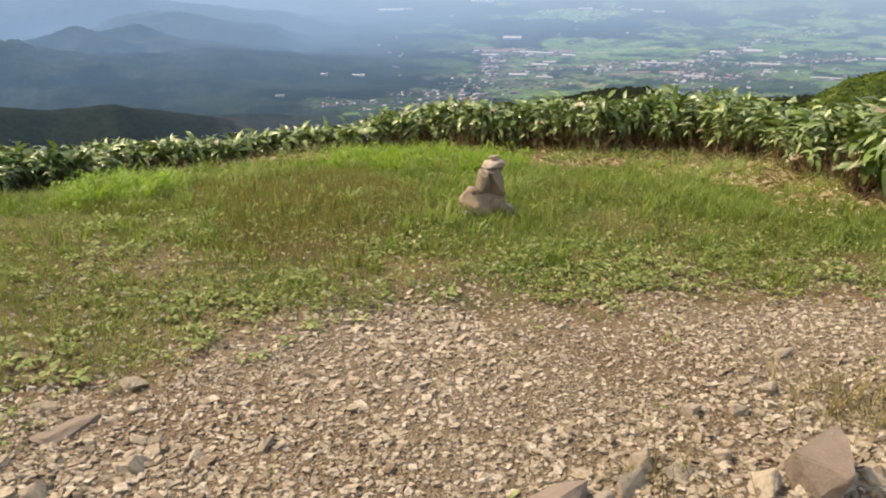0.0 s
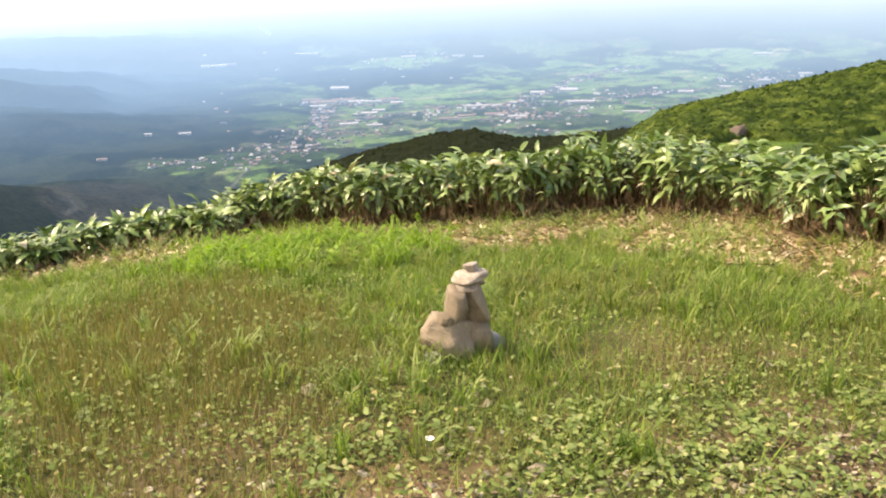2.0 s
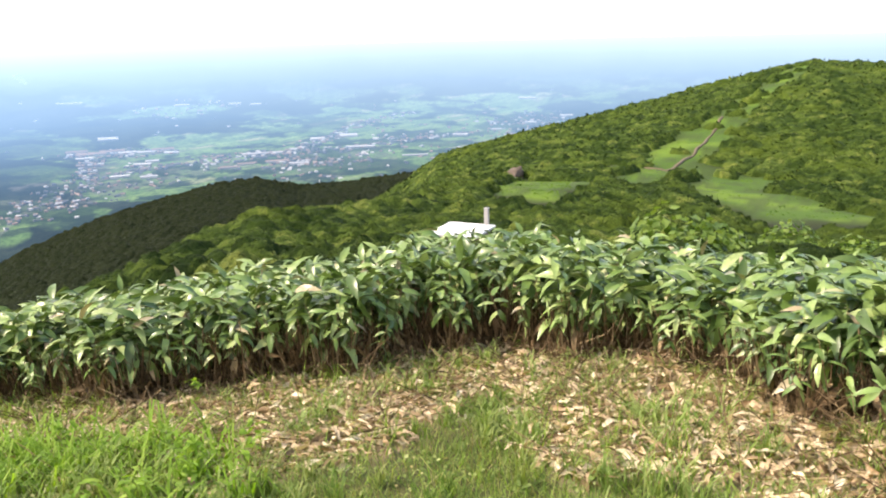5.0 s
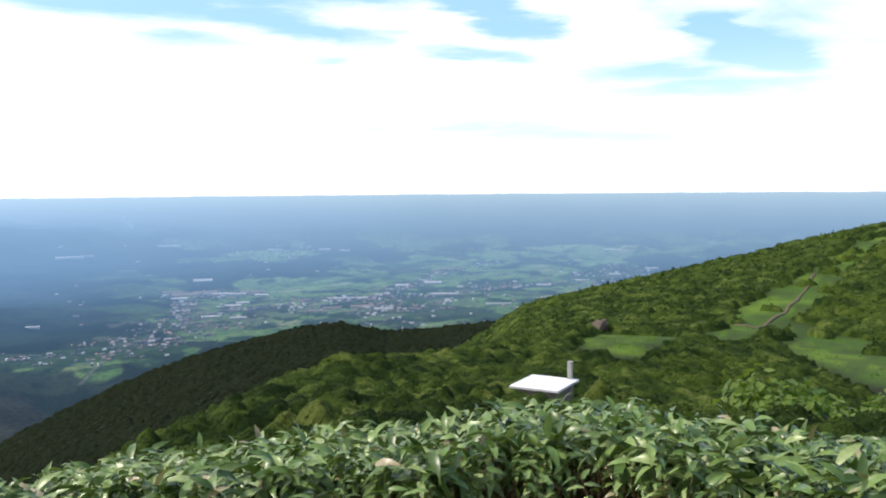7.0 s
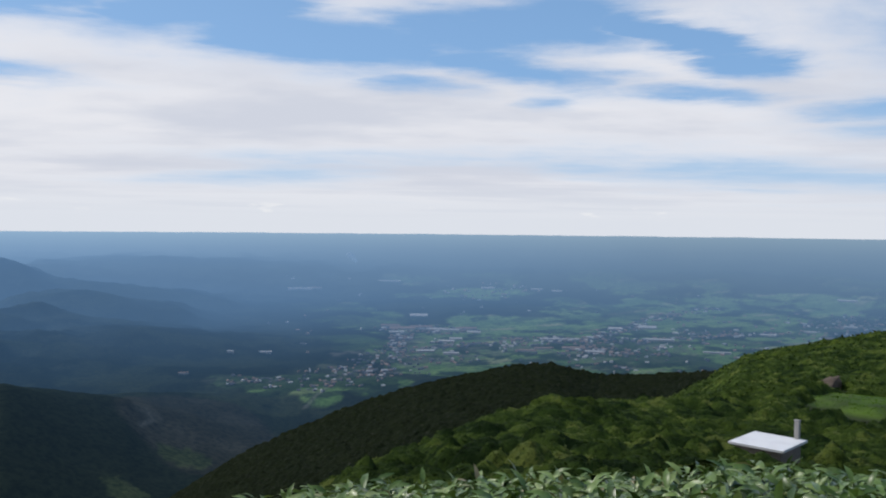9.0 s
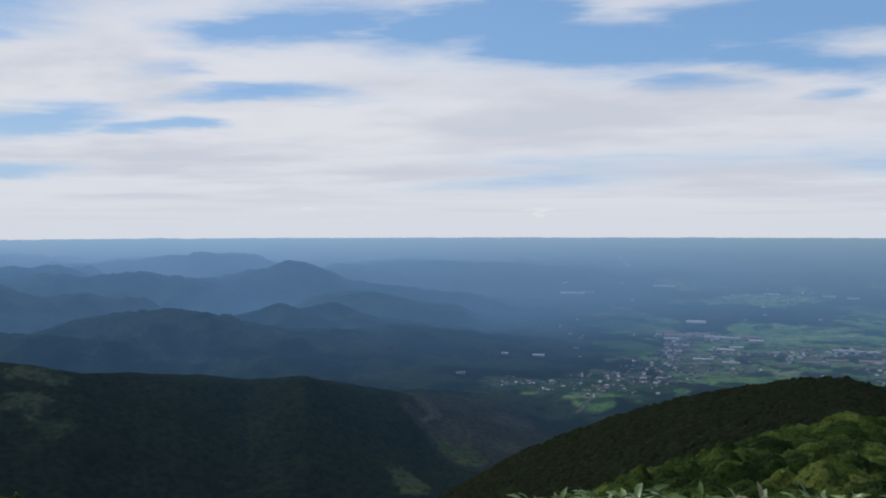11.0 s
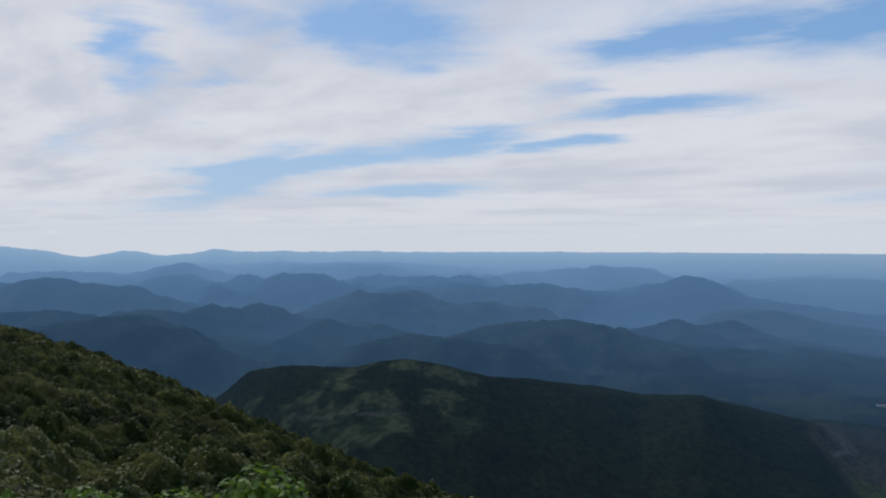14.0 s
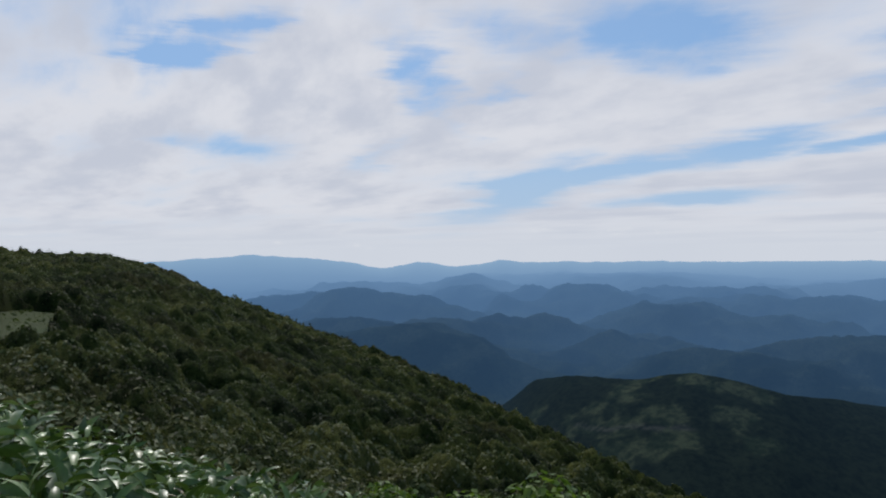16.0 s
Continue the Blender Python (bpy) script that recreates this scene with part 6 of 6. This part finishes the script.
# ---------------------------------------------------------------- single bushes
def bush(seed, n, leaf, mat):
    b = new("bush")
    bm = bmesh.new()
    r = random.Random(seed)
    for i in range(5):
        a = i * 1.26 + r.uniform(-0.3, 0.3)
        mt = pose(0, 0, 0, 0, r.uniform(18, 40), math.degrees(a)) @ Matrix.Translation((0, 0, 0.3))
        bmesh.ops.create_cone(bm, segments=6, radius1=0.045, radius2=0.02, depth=0.62, matrix=mt)
    part("stem", bm, M_BARK, b)
    v, f = clump(n, leaf, seed, 0.95, 9)
    ob = new("crown", mesh_of("crown", v, f, mat, False))
    ob.parent = b
    return tagged(b, "leafy bright green bush on the slope below", "bush", "bushes below the bamboo thicket")


BUSHES = [bush(801, 900, 0.10, M_BUSH), bush(802, 800, 0.11, M_BUSH), bush(803, 900, 0.10, M_BUSH)]
SPOTS = [(47.5, 8.2, 0.78), (51.0, 8.6, 0.85), (43.5, 9.4, 0.62), (40.0, 11.0, 0.5), (-41.5, 30, 2.3), (-44.0, 34, 1.9), (-47.0, 31, 1.7), (-33.0, 28, 0.9), (-30.4, 52, 0.8),
         (-29.2, 55, 0.8), (-51, 33, 1.8), (-20.0, 45, 1.2), (36.5, 13, 0.6), (55, 12, 0.7), (60, 14, 0.8)]
for i, (a, dd, s) in enumerate(SPOTS):
    x, y = polar(a, dd)
    m = pose(x, y, float(height(x, y)) - 0.08 * s, 0, 0, i * 71)
    if i < 3:
        BUSHES[i].matrix_basis = m @ Matrix.Diagonal((s, s, s, 1))
    else:
        copy_thing(BUSHES[i % 3], m).scale = (s, s, s)


# ---------------------------------------------------------------- the town in the valley
def shed(name, length, width, tall, roof_mat, label):
    """A long low building with a pitched roof."""
    s = new(name)
    box_part("wall", (-length / 2, -width / 2, -3), (length / 2, width / 2, tall), M_FAR_WALL, s, 0.0)
    bm = bmesh.new()
    l, w, e = length / 2 + 0.8, width / 2 + 0.8, tall + 0.01
    pts = [bm.verts.new(p) for p in ((-l, -w, e), (l, -w, e), (l, w, e), (-l, w, e), (-l, 0, e + width * 0.22), (l, 0, e + width * 0.22))]
    for idx in ((3, 2, 1, 0), (0, 1, 5, 4), (2, 3, 4, 5), (0, 4, 3), (1, 2, 5)):
        bm.faces.new([pts[i] for i in idx])
    part("roof", bm, roof_mat, s)
    return tagged(s, label, "building", "large buildings of the valley town")


HALLS = [(-4.46, 3060, 62, 26, 0), (-19.3, 2910, 56, 26, 0), (-17.3, 2823, 44, 18, 0), (-13.7, 2520, 112, 12, 0), (-20.1, 2590, 78, 14, 0), (-26.6, 2850, 46, 12, 0), (-23.6, 2375, 70, 8, 0),
         (5.5, 2250, 30, 8, 0), (7.7, 2220, 16, 7, 0), (10.6, 1960, 20, 7, 1), (-29.0, 2980, 36, 12, 0), (-31.2, 3120, 40, 12, 0), (-33.5, 3250, 46, 12, 0), (-31.0, 3690, 70, 16, 0), (-12.6, 2330, 44, 14, 1)]
WORKS = [(-2.6, 2820, 60, 20, 1), (-3.4, 2760, 80, 22, 1), (-4.6, 2800, 70, 20, 1), (-5.6, 2740, 60, 16, 0), (-6.6, 2720, 50, 14, 0), (-7.6, 2790, 64, 18, 1), (-8.1, 2700, 40, 14, 0), (-3.0, 2650, 46, 12, 0),
         (-6.9, 2520, 36, 14, 0), (-6.3, 2460, 44, 14, 0), (-4.9, 2270, 46, 10, 0), (-6.6, 2230, 40, 10, 0), (-11.6, 2300, 50, 12, 1), (-14.6, 2350, 60, 14, 1), (-16.0, 2300, 50, 12, 0)]
STRIPS = [(3.3, 3640, 100, 14, 0), (2.3, 3660, 50, 12, 1), (-2.4, 3850, 110, 10, 0), (-9.0, 3720, 60, 12, 0), (-12.2, 3720, 50, 12, 0), (-13.5, 3700, 44, 12, 0)]
LARGE = HALLS + WORKS + STRIPS
ROOFS = [M_FAR_WHITE, M_FAR_RED]
for i, (a, dd, ln, wd, kind) in enumerate(LARGE):
    ob = shed("warehouse", ln, wd, 4.0, ROOFS[kind], "long pale-roofed building in the distant town" if kind == 0 else "long brown-roofed building in the distant town")
    x, y = polar(a, dd)
    ob.matrix_world = pose(x, y, float(height(x, y)), 0, 0, a + 6 * math.sin(i * 2.3))


def houses(mat, n, seed, label):
    """Small houses of the villages, too many and too far off to count."""
    r = np.random.default_rng(seed)
    az, d = r.uniform(-34, 8, n), np.sqrt(r.uniform(1680 ** 2, 3900 ** 2, n))
    x, y = polar(az, d)
    core = np.full(n, 0.008) * step(az, 9, 2)
    for ca, ha, cd, hd, dense in ((-0.5, 3.6, 1960, 240, 0.42), (-3.6, 3.0, 2120, 240, 0.45), (-6.0, 3.4, 2340, 260, 0.5), (3.0, 2.6, 1800, 120, 0.25), (-4.6, 3.6, 2740, 120, 0.55), (-15.9, 5.4, 2390, 230, 0.6), (-10.5, 2.5, 2400, 200, 0.3), (-17.5, 5.0, 2160, 130, 0.45), (-8.0, 3.0, 2080, 120, 0.3), (7.6, 3.2, 1890, 60, 0.3), (2.4, 2.4, 1800, 160, 0.15),
                                  (-22.0, 6.0, 2600, 600, 0.10), (-31, 4, 3050, 350, 0.25), (-9.0, 3.0, 3700, 160, 0.3)):
        core = np.maximum(core, dense * step(np.hypot((az - ca) / ha, (d - cd) / hd), 1.3, 0.4))
    core = core * (0.15 + 0.85 * step(soft_noise(x, y, 110.0, 74, 4), 0.40, 0.58)) * step(soft_noise(x, y, 40.0, 99, 3), 0.34, 0.54)
    for line in ROADS[:4]:
        core = np.maximum(core, 0.35 * (1 - step(near_line(x, y, line), 18, 45)))
    keep = r.random(n) < core
    x, y, az = x[keep], y[keep], az[keep]
    n = len(x)
    t = np.array([(-.5, -.5, -.5), (.5, -.5, -.5), (.5, .5, -.5), (-.5, .5, -.5), (-.5, -.5, .6), (.5, -.5, .6), (.5, .5, .6), (-.5, .5, .6), (-.5, 0, 1), (.5, 0, 1), (-.5, 0, 1), (.5, 0, 1)])
    f = np.array([(0, 1, 5, 4), (2, 3, 7, 6), (1, 2, 6, 5), (3, 0, 4, 7), (4, 5, 9, 8), (6, 7, 10, 11)])
    s = np.stack([r.uniform(7, 15, n) * (1 + 0.9 * (r.random(n) > 0.92)), r.uniform(6, 10, n), r.uniform(4, 6.5, n)], 1)
    s = s * np.interp(np.hypot(x, y), [1700, 2500], [0.6, 0.9])[:, None]
    zero = np.zeros(n)
    v, f = scatter(t, f, np.stack([x, y, height(x, y)], 1), turns(np.radians(az + 40 * (soft_noise(x, y, 300.0, 98, 2) - 0.5) + r.normal(0, 14, n) + 90 * (r.random(n) > 0.6)), zero, zero), s)
    tagged(new("houses", mesh_of("houses", v, f, mat, False)), label, "houses", kind="stuff")


houses(M_FAR_WHITE, 6500, 901, "tiny pale-roofed houses scattered over the valley")
houses(M_FAR_RED, 14000, 902, "tiny brown-roofed houses of the distant town")
houses(M_FAR_DARK, 14000, 903, "tiny grey-roofed houses of the distant town")


# ---------------------------------------------------------------- smoke and mast in the distance
def plume():
    r = random.Random(17)
    bm = bmesh.new()
    for i in range(9):
        t = i / 8
        m = Matrix.Translation((-26 * t + r.uniform(-3, 3), 0, 6 + 34 * t)) @ Matrix.Diagonal((6 + 13 * t, 6, 5 + 7 * t, 1))
        bmesh.ops.create_icosphere(bm, subdivisions=2, radius=1.0, matrix=m)
    for vt in bm.verts:
        vt.co += Vector((noise.noise(vt.co * 0.12), 0, noise.noise(vt.co * 0.12 + Vector((9, 9, 9))))) * 5
    me = bpy.data.meshes.new("smoke_plume")
    bm.to_mesh(me)
    bm.free()
    me.materials.append(M_FAR_SMOKE)
    return tagged(new("smoke_plume", me), "thin pale smoke drifting over the far valley", "smoke")


x, y = polar(-0.3, 4230)
plume().matrix_world = pose(x, y, float(height(x, y)) - 4, 0, 0, 0)


def mast():
    m = new("mast")
    box_part("pole", (-0.16, -0.16, -1), (0.16, 0.16, 6.2), M_ROOF, m, 0.02)
    box_part("base", (-0.5, -0.5, -1), (0.5, 0.5, 0.3), M_VENT, m, 0.02)
    return tagged(m, "white mast standing on the wooded ridge", "mast")


x, y = polar(-17.25, 520)
mast().matrix_world = pose(x, y, float(height(x, y)) + 1.2)
